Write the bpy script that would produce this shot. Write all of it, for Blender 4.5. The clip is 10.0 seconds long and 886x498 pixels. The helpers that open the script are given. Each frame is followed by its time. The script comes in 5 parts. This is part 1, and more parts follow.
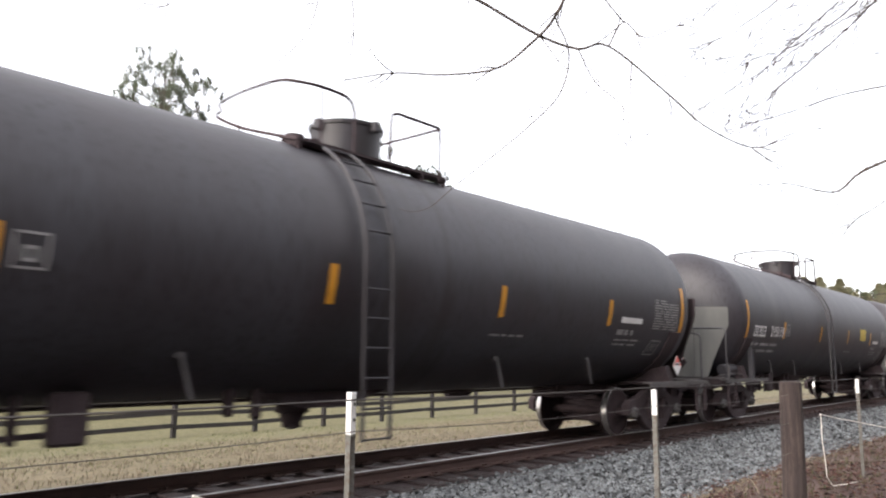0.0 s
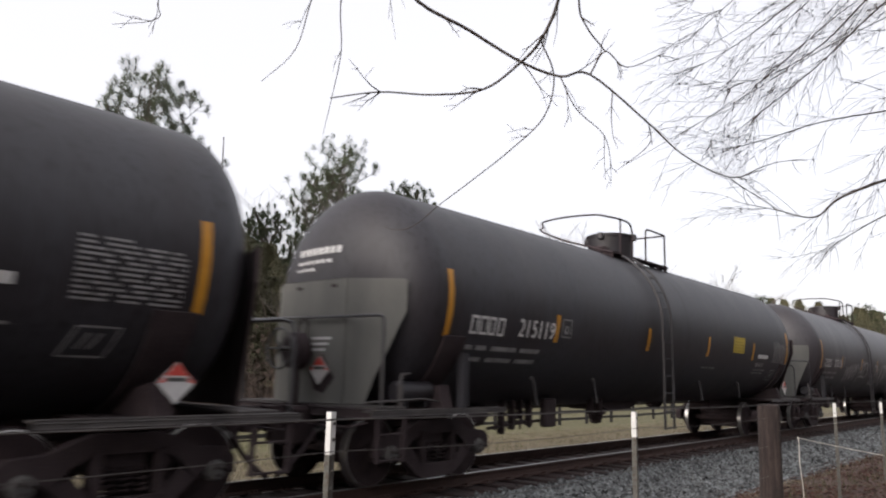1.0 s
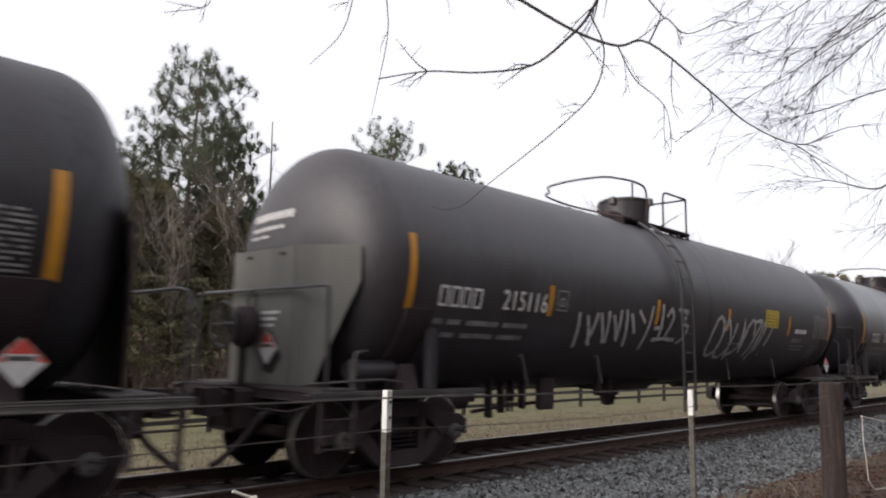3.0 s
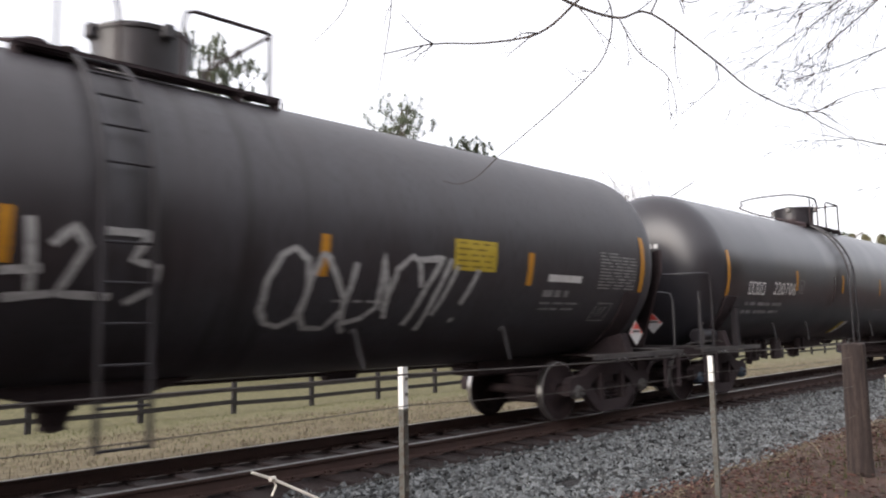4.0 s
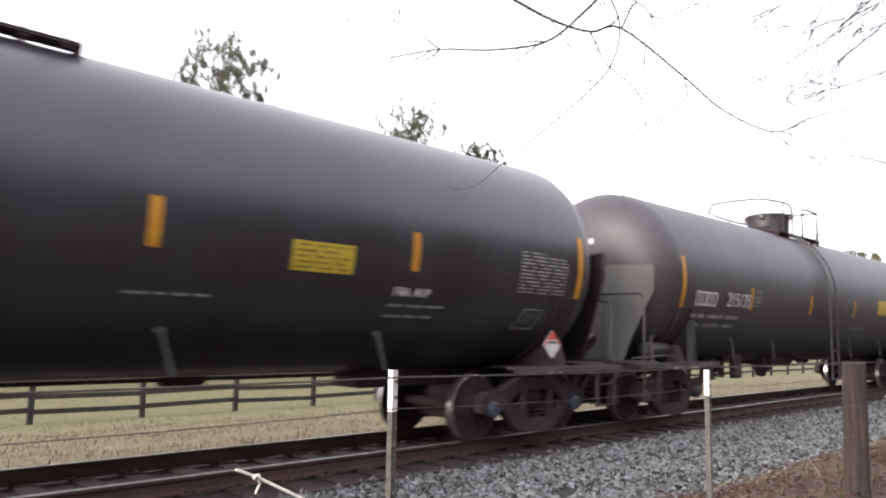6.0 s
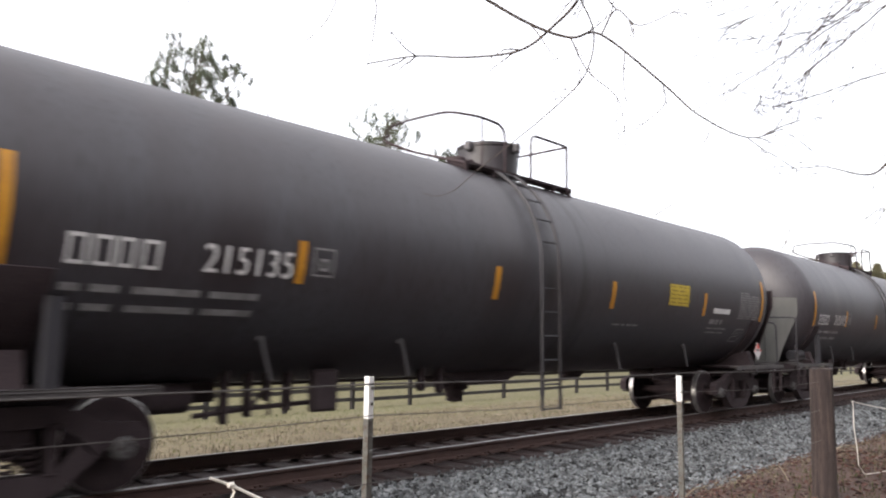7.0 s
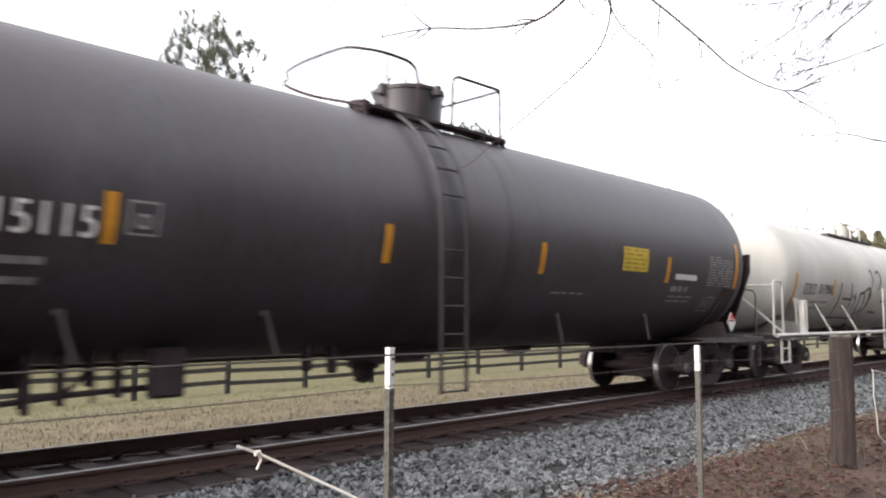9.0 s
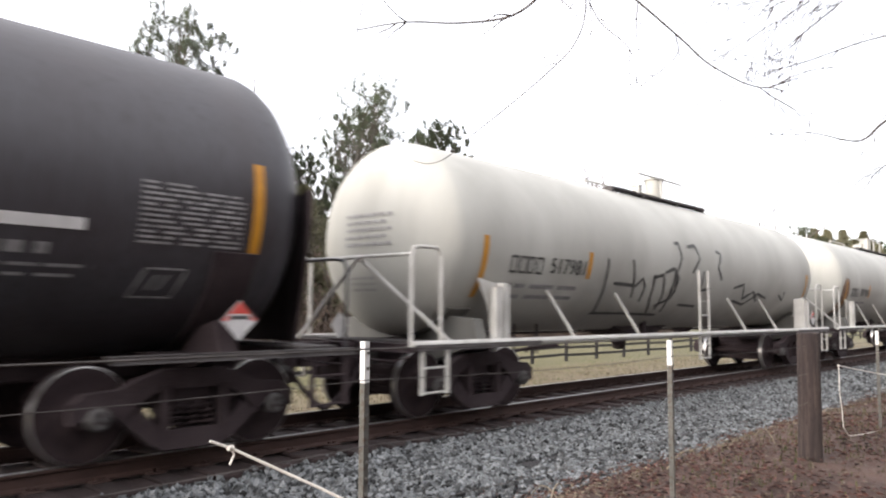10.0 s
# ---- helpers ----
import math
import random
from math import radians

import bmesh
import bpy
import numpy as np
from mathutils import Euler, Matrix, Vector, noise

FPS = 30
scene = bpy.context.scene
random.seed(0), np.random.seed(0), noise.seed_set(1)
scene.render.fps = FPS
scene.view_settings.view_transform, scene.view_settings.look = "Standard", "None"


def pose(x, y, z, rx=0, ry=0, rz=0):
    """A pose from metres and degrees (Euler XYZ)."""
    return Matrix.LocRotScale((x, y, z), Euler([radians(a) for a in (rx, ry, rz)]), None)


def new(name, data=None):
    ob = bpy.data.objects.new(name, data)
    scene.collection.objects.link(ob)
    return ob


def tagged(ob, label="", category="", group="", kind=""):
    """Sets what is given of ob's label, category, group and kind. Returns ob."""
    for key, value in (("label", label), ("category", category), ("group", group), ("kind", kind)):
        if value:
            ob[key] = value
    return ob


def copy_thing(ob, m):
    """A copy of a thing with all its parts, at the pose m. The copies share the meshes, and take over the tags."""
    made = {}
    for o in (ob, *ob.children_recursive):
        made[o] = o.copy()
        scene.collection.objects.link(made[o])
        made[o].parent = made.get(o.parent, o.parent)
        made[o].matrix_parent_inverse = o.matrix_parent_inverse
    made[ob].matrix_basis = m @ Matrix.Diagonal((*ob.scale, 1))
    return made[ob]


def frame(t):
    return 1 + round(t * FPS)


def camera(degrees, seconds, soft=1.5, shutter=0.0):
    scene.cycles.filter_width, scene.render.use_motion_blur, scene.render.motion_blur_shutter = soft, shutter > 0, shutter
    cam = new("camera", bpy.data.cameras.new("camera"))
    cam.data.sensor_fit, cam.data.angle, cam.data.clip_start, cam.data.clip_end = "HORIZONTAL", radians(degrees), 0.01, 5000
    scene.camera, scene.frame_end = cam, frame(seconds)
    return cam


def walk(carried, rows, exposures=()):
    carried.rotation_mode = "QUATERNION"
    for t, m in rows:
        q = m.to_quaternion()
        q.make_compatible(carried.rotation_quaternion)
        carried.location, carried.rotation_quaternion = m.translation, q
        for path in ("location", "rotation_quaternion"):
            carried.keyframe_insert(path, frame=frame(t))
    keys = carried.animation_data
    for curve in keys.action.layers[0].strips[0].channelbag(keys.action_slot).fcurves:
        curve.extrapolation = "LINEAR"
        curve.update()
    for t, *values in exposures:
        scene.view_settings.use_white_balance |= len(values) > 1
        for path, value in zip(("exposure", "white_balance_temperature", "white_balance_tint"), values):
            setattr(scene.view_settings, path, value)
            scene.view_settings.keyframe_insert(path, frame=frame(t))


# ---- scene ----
cam = camera(62.16, 10.0, soft=2.1, shutter=0.25)
# seconds, place, tilt, lean and turn of the hand-held camera
PATH = [
    (0.0, -0.016, -7.033, 1.428, 98.32, -0.66, -48.25),
    (0.5, -0.014, -7.029, 1.434, 99.19, -1.18, -49.29),
    (1.0, -0.024, -7.043, 1.439, 99.67, -1.43, -49.66),
    (1.5, -0.026, -7.044, 1.437, 99.58, -0.83, -47.79),
    (2.0, -0.034, -7.054, 1.441, 99.35, -0.94, -46.59),
    (3.5, -0.020, -7.016, 1.432, 97.13, -0.52, -44.84),
    (4.0, 0.004, -7.020, 1.434, 96.13, 0.97, -44.32),
    (4.5, 0.019, -7.034, 1.428, 96.88, -1.77, -42.90),
    (5.0, 0.006, -7.035, 1.427, 96.28, -1.54, -39.91),
    (5.5, 0.026, -7.050, 1.431, 96.17, -1.04, -40.82),
    (6.0, 0.033, -7.058, 1.433, 96.51, -1.00, -43.93),
    (7.5, 0.014, -7.045, 1.429, 97.04, -0.97, -46.14),
    (8.0, 0.006, -7.051, 1.426, 96.05, -0.85, -45.03),
    (8.5, 0.010, -7.048, 1.418, 95.51, -0.36, -44.76),
    (9.0, 0.005, -7.059, 1.421, 95.04, -0.39, -44.68),
    (9.5, 0.005, -7.052, 1.416, 94.82, -0.83, -45.21),
    (10.0, 0.008, -7.041, 1.411, 94.80, -0.47, -46.79),
]
EXPOSURES = [(t, e, 6600, 14) for t, e in ((0.0, 0.02), (0.5, -0.55), (1.0, -1.0), (1.5, -1.08), (2.0, -1.08), (3.5, -0.8), (4.0, -0.52), (4.5, -0.32), (5.0, -0.13), (6.0, 0.03), (7.5, -0.28), (8.5, -0.32), (9.0, -0.08), (9.5, 0.03), (10.0, -0.08))]
walk(cam, [(t, pose(x, y, z, rx, ry, rz)) for t, x, y, z, rx, ry, rz in PATH], EXPOSURES)

# ---- light: bright overcast, sun behind thin cloud ----
SUN_EL, SUN_TURN = 23.0, 84.0   # sun beyond the train, towards its head
world = bpy.data.worlds.new("world")
scene.world = world
world.use_nodes = True
wn, wl = world.node_tree.nodes, world.node_tree.links
sky = wn.new("ShaderNodeTexSky")
sky.sky_type, sky.sun_disc = "NISHITA", False
sky.sun_elevation, sky.sun_rotation = radians(SUN_EL), radians(-SUN_TURN)
sky.dust_density, sky.air_density, sky.ozone_density = 5.0, 1.0, 1.0
haze = wn.new("ShaderNodeHueSaturation")
haze.inputs["Saturation"].default_value = 0.85
wl.new(sky.outputs[0], haze.inputs["Color"])
cloud = wn.new("ShaderNodeMix")
cloud.data_type = "RGBA"
cloud.inputs["Factor"].default_value = 0.5
cloud.inputs[7].default_value = (18.0, 18.3, 18.9, 1)
wl.new(haze.outputs[0], cloud.inputs[6])
wl.new(cloud.outputs[2], wn["Background"].inputs["Color"])
wn["Background"].inputs["Strength"].default_value = 0.2
sun = new("sun", bpy.data.lights.new("sun", "SUN"))
sun.data.energy, sun.data.angle, sun.data.color = 5.0, radians(50), (1.0, 0.985, 0.955)
sun.matrix_world = Matrix.Rotation(radians(SUN_TURN), 4, "Z") @ Matrix.Rotation(-radians(90 - SUN_EL), 4, "X")


# ---- materials ----
def mat(name, c1, c2, size=0.5, rough=0.7, metal=0.0, bump=0.2, fine=0.02, c3=None, stretch=(1, 1, 1), vary=0.0, spec=0.5):
    """Two scales of mottling (size and fine, in metres), a third colour in worn patches, fine relief."""
    m = bpy.data.materials.new(name)
    m.use_nodes = True
    n, l = m.node_tree.nodes, m.node_tree.links
    p = n["Principled BSDF"]
    tc, mp = n.new("ShaderNodeTexCoord"), n.new("ShaderNodeMapping")
    mp.inputs["Scale"].default_value = stretch
    l.new(tc.outputs["Object"], mp.inputs["Vector"])
    big, small = n.new("ShaderNodeTexNoise"), n.new("ShaderNodeTexNoise")
    for node, s, d in ((big, size, 5), (small, fine, 3)):
        node.inputs["Scale"].default_value, node.inputs["Detail"].default_value = 1 / s, d
        l.new(mp.outputs[0], node.inputs["Vector"])
    ramp = n.new("ShaderNodeValToRGB")
    ramp.color_ramp.elements[0].position, ramp.color_ramp.elements[1].position = 0.35, 0.65
    ramp.color_ramp.elements[0].color, ramp.color_ramp.elements[1].color = (*c1, 1), (*c2, 1)
    l.new(big.outputs["Fac"], ramp.inputs[0])
    out = ramp.outputs[0]
    if c3:
        r2, mx = n.new("ShaderNodeValToRGB"), n.new("ShaderNodeMix")
        mx.data_type = "RGBA"
        r2.color_ramp.elements[0].position, r2.color_ramp.elements[1].position = 0.5, 0.72
        l.new(small.outputs["Fac"], r2.inputs[0])
        l.new(r2.outputs[0], mx.inputs["Factor"])
        l.new(out, mx.inputs[6])
        mx.inputs[7].default_value = (*c3, 1)
        out = mx.outputs[2]
    if vary:
        for node, sock in ((n.new("ShaderNodeObjectInfo"), "Random"), (n.new("ShaderNodeNewGeometry"), "Random Per Island")):
            hs, ma = n.new("ShaderNodeHueSaturation"), n.new("ShaderNodeMapRange")
            ma.inputs["To Min"].default_value, ma.inputs["To Max"].default_value = 1 - vary, 1 + vary
            l.new(node.outputs[sock], ma.inputs["Value"])
            l.new(ma.outputs[0], hs.inputs["Value"])
            l.new(out, hs.inputs["Color"])
            out = hs.outputs[0]
    l.new(out, p.inputs["Base Color"])
    rr = n.new("ShaderNodeMapRange")
    rr.inputs["To Min"].default_value, rr.inputs["To Max"].default_value = max(rough - 0.12, 0.03), min(rough + 0.12, 1)
    l.new(big.outputs["Fac"], rr.inputs["Value"])
    l.new(rr.outputs[0], p.inputs["Roughness"])
    p.inputs["Metallic"].default_value = metal
    p.inputs["Specular IOR Level"].default_value = spec
    if bump:
        b = n.new("ShaderNodeBump")
        b.inputs["Strength"].default_value, b.inputs["Distance"].default_value = bump, fine
        l.new(small.outputs["Fac"], b.inputs["Height"])
        l.new(b.outputs[0], p.inputs["Normal"])
    return m


M_BLACK = mat("tank_black_paint", (0.034, 0.028, 0.032), (0.048, 0.046, 0.053), 0.9, 0.48, 0, 0.05, 0.06, c3=(0.026, 0.022, 0.025), stretch=(1.8, 1, 0.22), spec=0.62)
M_BLACK_DULL = mat("tank_dull_black_paint", (0.022, 0.018, 0.022), (0.034, 0.033, 0.040), 0.9, 0.52, 0, 0.05, 0.06, c3=(0.011, 0.010, 0.011), stretch=(1.8, 1, 0.22), spec=0.5)


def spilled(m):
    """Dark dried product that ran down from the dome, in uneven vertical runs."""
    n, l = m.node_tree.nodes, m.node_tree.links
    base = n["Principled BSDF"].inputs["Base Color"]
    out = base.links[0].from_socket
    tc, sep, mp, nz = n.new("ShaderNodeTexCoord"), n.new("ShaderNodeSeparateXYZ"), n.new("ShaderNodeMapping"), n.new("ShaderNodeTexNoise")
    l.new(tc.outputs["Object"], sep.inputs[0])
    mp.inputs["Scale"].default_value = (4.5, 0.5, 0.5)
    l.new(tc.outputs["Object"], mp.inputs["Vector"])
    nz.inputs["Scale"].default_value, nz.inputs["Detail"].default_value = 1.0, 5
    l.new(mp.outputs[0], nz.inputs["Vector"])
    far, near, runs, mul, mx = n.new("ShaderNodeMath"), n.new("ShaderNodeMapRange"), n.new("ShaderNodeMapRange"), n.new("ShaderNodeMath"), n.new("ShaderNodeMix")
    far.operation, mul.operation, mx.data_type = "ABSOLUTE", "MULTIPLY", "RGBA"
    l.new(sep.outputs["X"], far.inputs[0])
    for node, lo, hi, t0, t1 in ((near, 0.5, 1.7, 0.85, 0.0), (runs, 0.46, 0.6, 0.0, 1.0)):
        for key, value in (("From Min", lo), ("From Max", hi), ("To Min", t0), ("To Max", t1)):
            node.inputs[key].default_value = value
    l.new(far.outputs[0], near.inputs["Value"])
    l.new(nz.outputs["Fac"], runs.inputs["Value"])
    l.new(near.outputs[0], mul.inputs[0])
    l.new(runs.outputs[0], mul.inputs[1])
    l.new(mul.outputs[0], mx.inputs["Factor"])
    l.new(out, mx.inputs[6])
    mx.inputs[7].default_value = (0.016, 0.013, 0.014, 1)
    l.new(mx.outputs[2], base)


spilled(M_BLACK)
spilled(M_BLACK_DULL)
M_BLACK2 = mat("tank_gloss_black_paint", (0.024, 0.020, 0.023), (0.033, 0.033, 0.040), 1.1, 0.32, 0, 0.03, 0.05, stretch=(1.6, 1, 0.25), spec=0.6)
M_WHITE = mat("tank_white_paint", (0.37, 0.365, 0.33), (0.48, 0.48, 0.44), 0.8, 0.6, 0, 0.03, 0.08, stretch=(0.7, 1, 0.3))
M_WHITEPIPE = mat("white_pipe_paint", (0.46, 0.45, 0.42), (0.60, 0.59, 0.56), 0.3, 0.5, 0, 0.1, 0.02)
M_SHIELD = mat("dusty_grey_plate", (0.117, 0.117, 0.108), (0.171, 0.167, 0.153), 0.5, 0.7, 0, 0.1, 0.03, stretch=(1, 1, 0.4))
M_SHIELD_DARK = mat("dull_grey_bracket", (0.045, 0.041, 0.043), (0.075, 0.069, 0.071), 0.3, 0.7, 0, 0.1, 0.03)
M_FRAME = mat("sooty_steel", (0.036, 0.026, 0.029), (0.054, 0.041, 0.044), 0.3, 0.85, 0.0, 0.3, 0.02, c3=(0.062, 0.046, 0.046), spec=0.2)
M_DUST = mat("dusty_ledge", (0.052, 0.046, 0.046), (0.10, 0.09, 0.088), 0.4, 0.7, 0.0, 0.2, 0.02)
M_WHEEL = mat("rusty_wheel_steel", (0.030, 0.021, 0.023), (0.047, 0.033, 0.034), 0.2, 0.85, 0.0, 0.2, 0.02, spec=0.2)
M_TREAD = mat("worn_bright_tread", (0.35, 0.34, 0.33), (0.5, 0.49, 0.48), 0.1, 0.32, 0.9, 0.05, 0.01)
M_HUB = mat("grey_bearing_cap", (0.066, 0.062, 0.062), (0.105, 0.10, 0.098), 0.1, 0.6, 0.1, 0.1, 0.02)
M_BLUE = mat("blue_bearing_cap", (0.035, 0.055, 0.085), (0.06, 0.085, 0.12), 0.1, 0.5, 0, 0.1, 0.02)
M_ORANGE = mat("amber_reflective_tape", (0.52, 0.225, 0.016), (0.62, 0.29, 0.025), 0.15, 0.45, 0, 0.02, 0.02, c3=(0.4, 0.19, 0.03))
M_YELLOW = mat("yellow_sign_paint", (0.50, 0.36, 0.03), (0.58, 0.43, 0.05), 0.2, 0.5, 0, 0.02, 0.02)
M_SIGNINK = mat("faded_sign_print", (0.20, 0.14, 0.02), (0.27, 0.2, 0.03), 0.1, 0.6, 0, 0.02, 0.01)
M_LETTER = mat("white_stencil_paint", (0.6, 0.59, 0.58), (0.72, 0.71, 0.7), 0.1, 0.6, 0, 0.02, 0.01)
M_SPEC = mat("faded_stencil_paint", (0.20, 0.195, 0.195), (0.32, 0.315, 0.315), 0.1, 0.6, 0, 0.02, 0.01)
M_DARKLET = mat("black_stencil_paint", (0.045, 0.045, 0.045), (0.10, 0.10, 0.095), 0.1, 0.6, 0, 0.02, 0.01)
M_SPRAY = mat("pale_spray_paint", (0.34, 0.335, 0.33), (0.52, 0.515, 0.51), 0.06, 0.7, 0, 0.02, 0.01)
M_RUST = mat("rust_stain", (0.16, 0.085, 0.05), (0.26, 0.16, 0.1), 0.2, 0.9, 0, 0.2, 0.02, c3=(0.34, 0.28, 0.22))
M_RED = mat("red_placard", (0.5, 0.05, 0.04), (0.6, 0.08, 0.06), 0.1, 0.5, 0, 0.02, 0.01)
M_PLAQ = mat("white_placard", (0.52, 0.51, 0.51), (0.62, 0.61, 0.6), 0.1, 0.5, 0, 0.02, 0.01)
M_RAIL = mat("rusty_rail", (0.046, 0.024, 0.020), (0.064, 0.035, 0.029), 0.3, 0.8, 0.1, 0.3, 0.02)
M_RAILTOP = mat("polished_rail_head", (0.225, 0.217, 0.217), (0.375, 0.367, 0.360), 0.15, 0.38, 0.8, 0.2, 0.03, c3=(0.10, 0.08, 0.075), stretch=(1.5, 1, 1))
M_TIE = mat("creosoted_tie", (0.026, 0.015, 0.015), (0.040, 0.025, 0.024), 0.2, 0.9, 0, 0.5, 0.02, c3=(0.050, 0.033, 0.031), stretch=(6, 0.6, 4), vary=0.3)
M_STONE = mat("granite_ballast", (0.050, 0.053, 0.056), (0.118, 0.126, 0.130), 0.02, 0.85, 0, 0.3, 0.004, vary=1.0)
# bed coloured near-black to give the shade in the gaps between the stones
M_SHADED_BED = mat("ballast_bed", (0.018, 0.016, 0.017), (0.036, 0.034, 0.036), 0.05, 0.95, 0, 1.0, 0.03, c3=(0.02, 0.019, 0.019))
M_TBED = mat("oily_track_bed", (0.028, 0.017, 0.017), (0.044, 0.028, 0.027), 0.15, 0.95, 0, 1.0, 0.03, c3=(0.054, 0.037, 0.035))
M_TPOST = mat("galvanised_post", (0.090, 0.090, 0.080), (0.141, 0.138, 0.128), 0.15, 0.6, 0.4, 0.2, 0.02, c3=(0.077, 0.054, 0.038))
M_TIP = mat("white_post_tip", (0.66, 0.66, 0.64), (0.78, 0.78, 0.76), 0.1, 0.6, 0, 0.1, 0.02)
M_WOOD = mat("weathered_post_wood", (0.028, 0.019, 0.018), (0.078, 0.056, 0.049), 0.09, 0.9, 0, 1.0, 0.014, c3=(0.022, 0.015, 0.013), stretch=(3, 3, 0.25))
M_WIRE = mat("dull_wire", (0.055, 0.05, 0.048), (0.11, 0.10, 0.095), 0.1, 0.7, 0.4, 0, 0.02)
M_ROPE = mat("white_cord", (0.55, 0.52, 0.47), (0.7, 0.67, 0.6), 0.05, 0.9, 0, 0.4, 0.006)
M_BOARD = mat("dark_fence_board", (0.018, 0.016, 0.015), (0.035, 0.03, 0.027), 0.3, 0.85, 0, 0.2, 0.02)
M_BARK = mat("bare_bark", (0.051, 0.042, 0.037), (0.090, 0.075, 0.067), 0.1, 0.9, 0, 0.5, 0.01)
M_TRUNK = mat("pine_bark", (0.07, 0.05, 0.04), (0.14, 0.105, 0.085), 0.3, 0.9, 0, 0.6, 0.05, stretch=(1, 1, 0.3))
M_NEEDLE = mat("pine_needles", (0.045, 0.06, 0.03), (0.09, 0.11, 0.055), 1.2, 0.75, 0, 0, 0.1, vary=0.3)
M_CEDAR = mat("cedar_foliage", (0.11, 0.106, 0.06), (0.18, 0.168, 0.10), 1.0, 0.8, 0, 0, 0.1, vary=0.3)
M_TWIG = mat("winter_twigs", (0.12, 0.10, 0.09), (0.2, 0.17, 0.155), 0.6, 0.9, 0, 0, 0.1, vary=0.25)
M_BRUSH = mat("winter_brush", (0.16, 0.115, 0.095), (0.25, 0.185, 0.15), 0.8, 0.9, 0, 0, 0.1, vary=0.3)
M_LEAF = mat("dead_leaves", (0.052, 0.022, 0.018), (0.115, 0.052, 0.040), 0.03, 0.85, 0, 0, 0.02, vary=0.75)
M_STRAW = mat("dry_grass", (0.125, 0.098, 0.066), (0.195, 0.160, 0.115), 0.1, 0.9, 0, 0, 0.02, vary=0.35)
M_GREEN = mat("short_green_grass", (0.049, 0.059, 0.017), (0.091, 0.091, 0.032), 0.3, 0.9, 0, 0, 0.02, vary=0.35)


# ---- mesh tools ----
class Shape:
    """Collects simple solids into one mesh."""

    def __init__(self):
        self.v, self.f, self.m, self.cur = [], [], [], 0

    def add(self, verts, faces):
        k = len(self.v)
        self.v += [tuple(p) for p in verts]
        self.f += [tuple(i + k for i in q) for q in faces]
        self.m += [self.cur] * len(faces)
        return self

    def box(self, x0, y0, z0, x1, y1, z1, b=0.012):
        """A box with chamfered edges."""
        b = min(b, 0.3 * min(abs(x1 - x0), abs(y1 - y0), abs(z1 - z0)))
        lo, hi, vs, idx = (x0, y0, z0), (x1, y1, z1), [], {}
        for sx in (0, 1):
            for sy in (0, 1):
                for sz in (0, 1):
                    s = (sx, sy, sz)
                    for a in range(3):
                        p = [(hi[k] if s[k] else lo[k]) - (0 if k == a else (b if s[k] else -b)) for k in range(3)]
                        idx[s, a] = len(vs)
                        vs.append(p)
        fs = []
        for a in range(3):
            u, w = (a + 1) % 3, (a + 2) % 3
            for s in (0, 1):
                ring = []
                for su, sw in ((0, 0), (1, 0), (1, 1), (0, 1)):
                    c = [0, 0, 0]
                    c[a], c[u], c[w] = s, su, sw
                    ring.append(idx[tuple(c), a])
                fs.append(ring if s else ring[::-1])
            for su in (0, 1):
                for sw in (0, 1):
                    c0, c1 = [0, 0, 0], [0, 0, 0]
                    c0[u] = c1[u] = su
                    c0[w] = c1[w] = sw
                    c1[a] = 1
                    q = [idx[tuple(c0), u], idx[tuple(c1), u], idx[tuple(c1), w], idx[tuple(c0), w]]
                    fs.append(q if su == sw else q[::-1])
        for c in [(i, j, k) for i in (0, 1) for j in (0, 1) for k in (0, 1)]:
            q = [idx[c, 0], idx[c, 1], idx[c, 2]]
            fs.append(q if sum(c) % 2 else q[::-1])
        return self.add(vs, fs)

    def tube(self, pts, r, n=8, r2=None):
        """A round bar through points, from radius r to r2."""
        pts = [Vector(p) for p in pts]
        r2 = r if r2 is None else r2
        vs, fs, up = [], [], None
        for i, p in enumerate(pts):
            d = (pts[min(i + 1, len(pts) - 1)] - pts[max(i - 1, 0)]).normalized()
            if up is None:
                up = d.orthogonal().normalized()
            up = (up - d * up.dot(d)).normalized()
            side = d.cross(up)
            rad = r + (r2 - r) * i / max(len(pts) - 1, 1)
            for k in range(n):
                a = 2 * math.pi * k / n
                vs.append(p + rad * (math.cos(a) * up + math.sin(a) * side))
        for i in range(len(pts) - 1):
            for k in range(n):
                a, b = i * n + k, i * n + (k + 1) % n
                fs.append((a, b, b + n, a + n))
        fs.append(tuple(range(n))[::-1])
        fs.append(tuple(range(len(vs) - n, len(vs))))
        return self.add(vs, fs)

    def spin(self, prof, centre, axis="X", n=48):
        """A profile of (along, radius) turned about an axis through centre; zero radii close it."""
        c, vs, fs, rings = Vector(centre), [], [], []
        for a, r in prof:
            if r < 1e-5:
                rings.append([len(vs)])
                ring = [(a, 0.0, 0.0)]
            else:
                rings.append(list(range(len(vs), len(vs) + n)))
                ring = [(a, r * math.cos(2 * math.pi * k / n), r * math.sin(2 * math.pi * k / n)) for k in range(n)]
            for a0, u, w in ring:
                vs.append(c + Vector({"X": (a0, u, w), "Y": (w, a0, u), "Z": (u, w, a0)}[axis]))
        for p, q in zip(rings, rings[1:]):
            for k in range(n):
                k2 = (k + 1) % n
                if len(p) == 1 and len(q) > 1:
                    fs.append((p[0], q[k2], q[k]))
                elif len(q) == 1 and len(p) > 1:
                    fs.append((p[k], p[k2], q[0]))
                elif len(p) > 1:
                    fs.append((p[k], p[k2], q[k2], q[k]))
        return self.add(vs, fs)

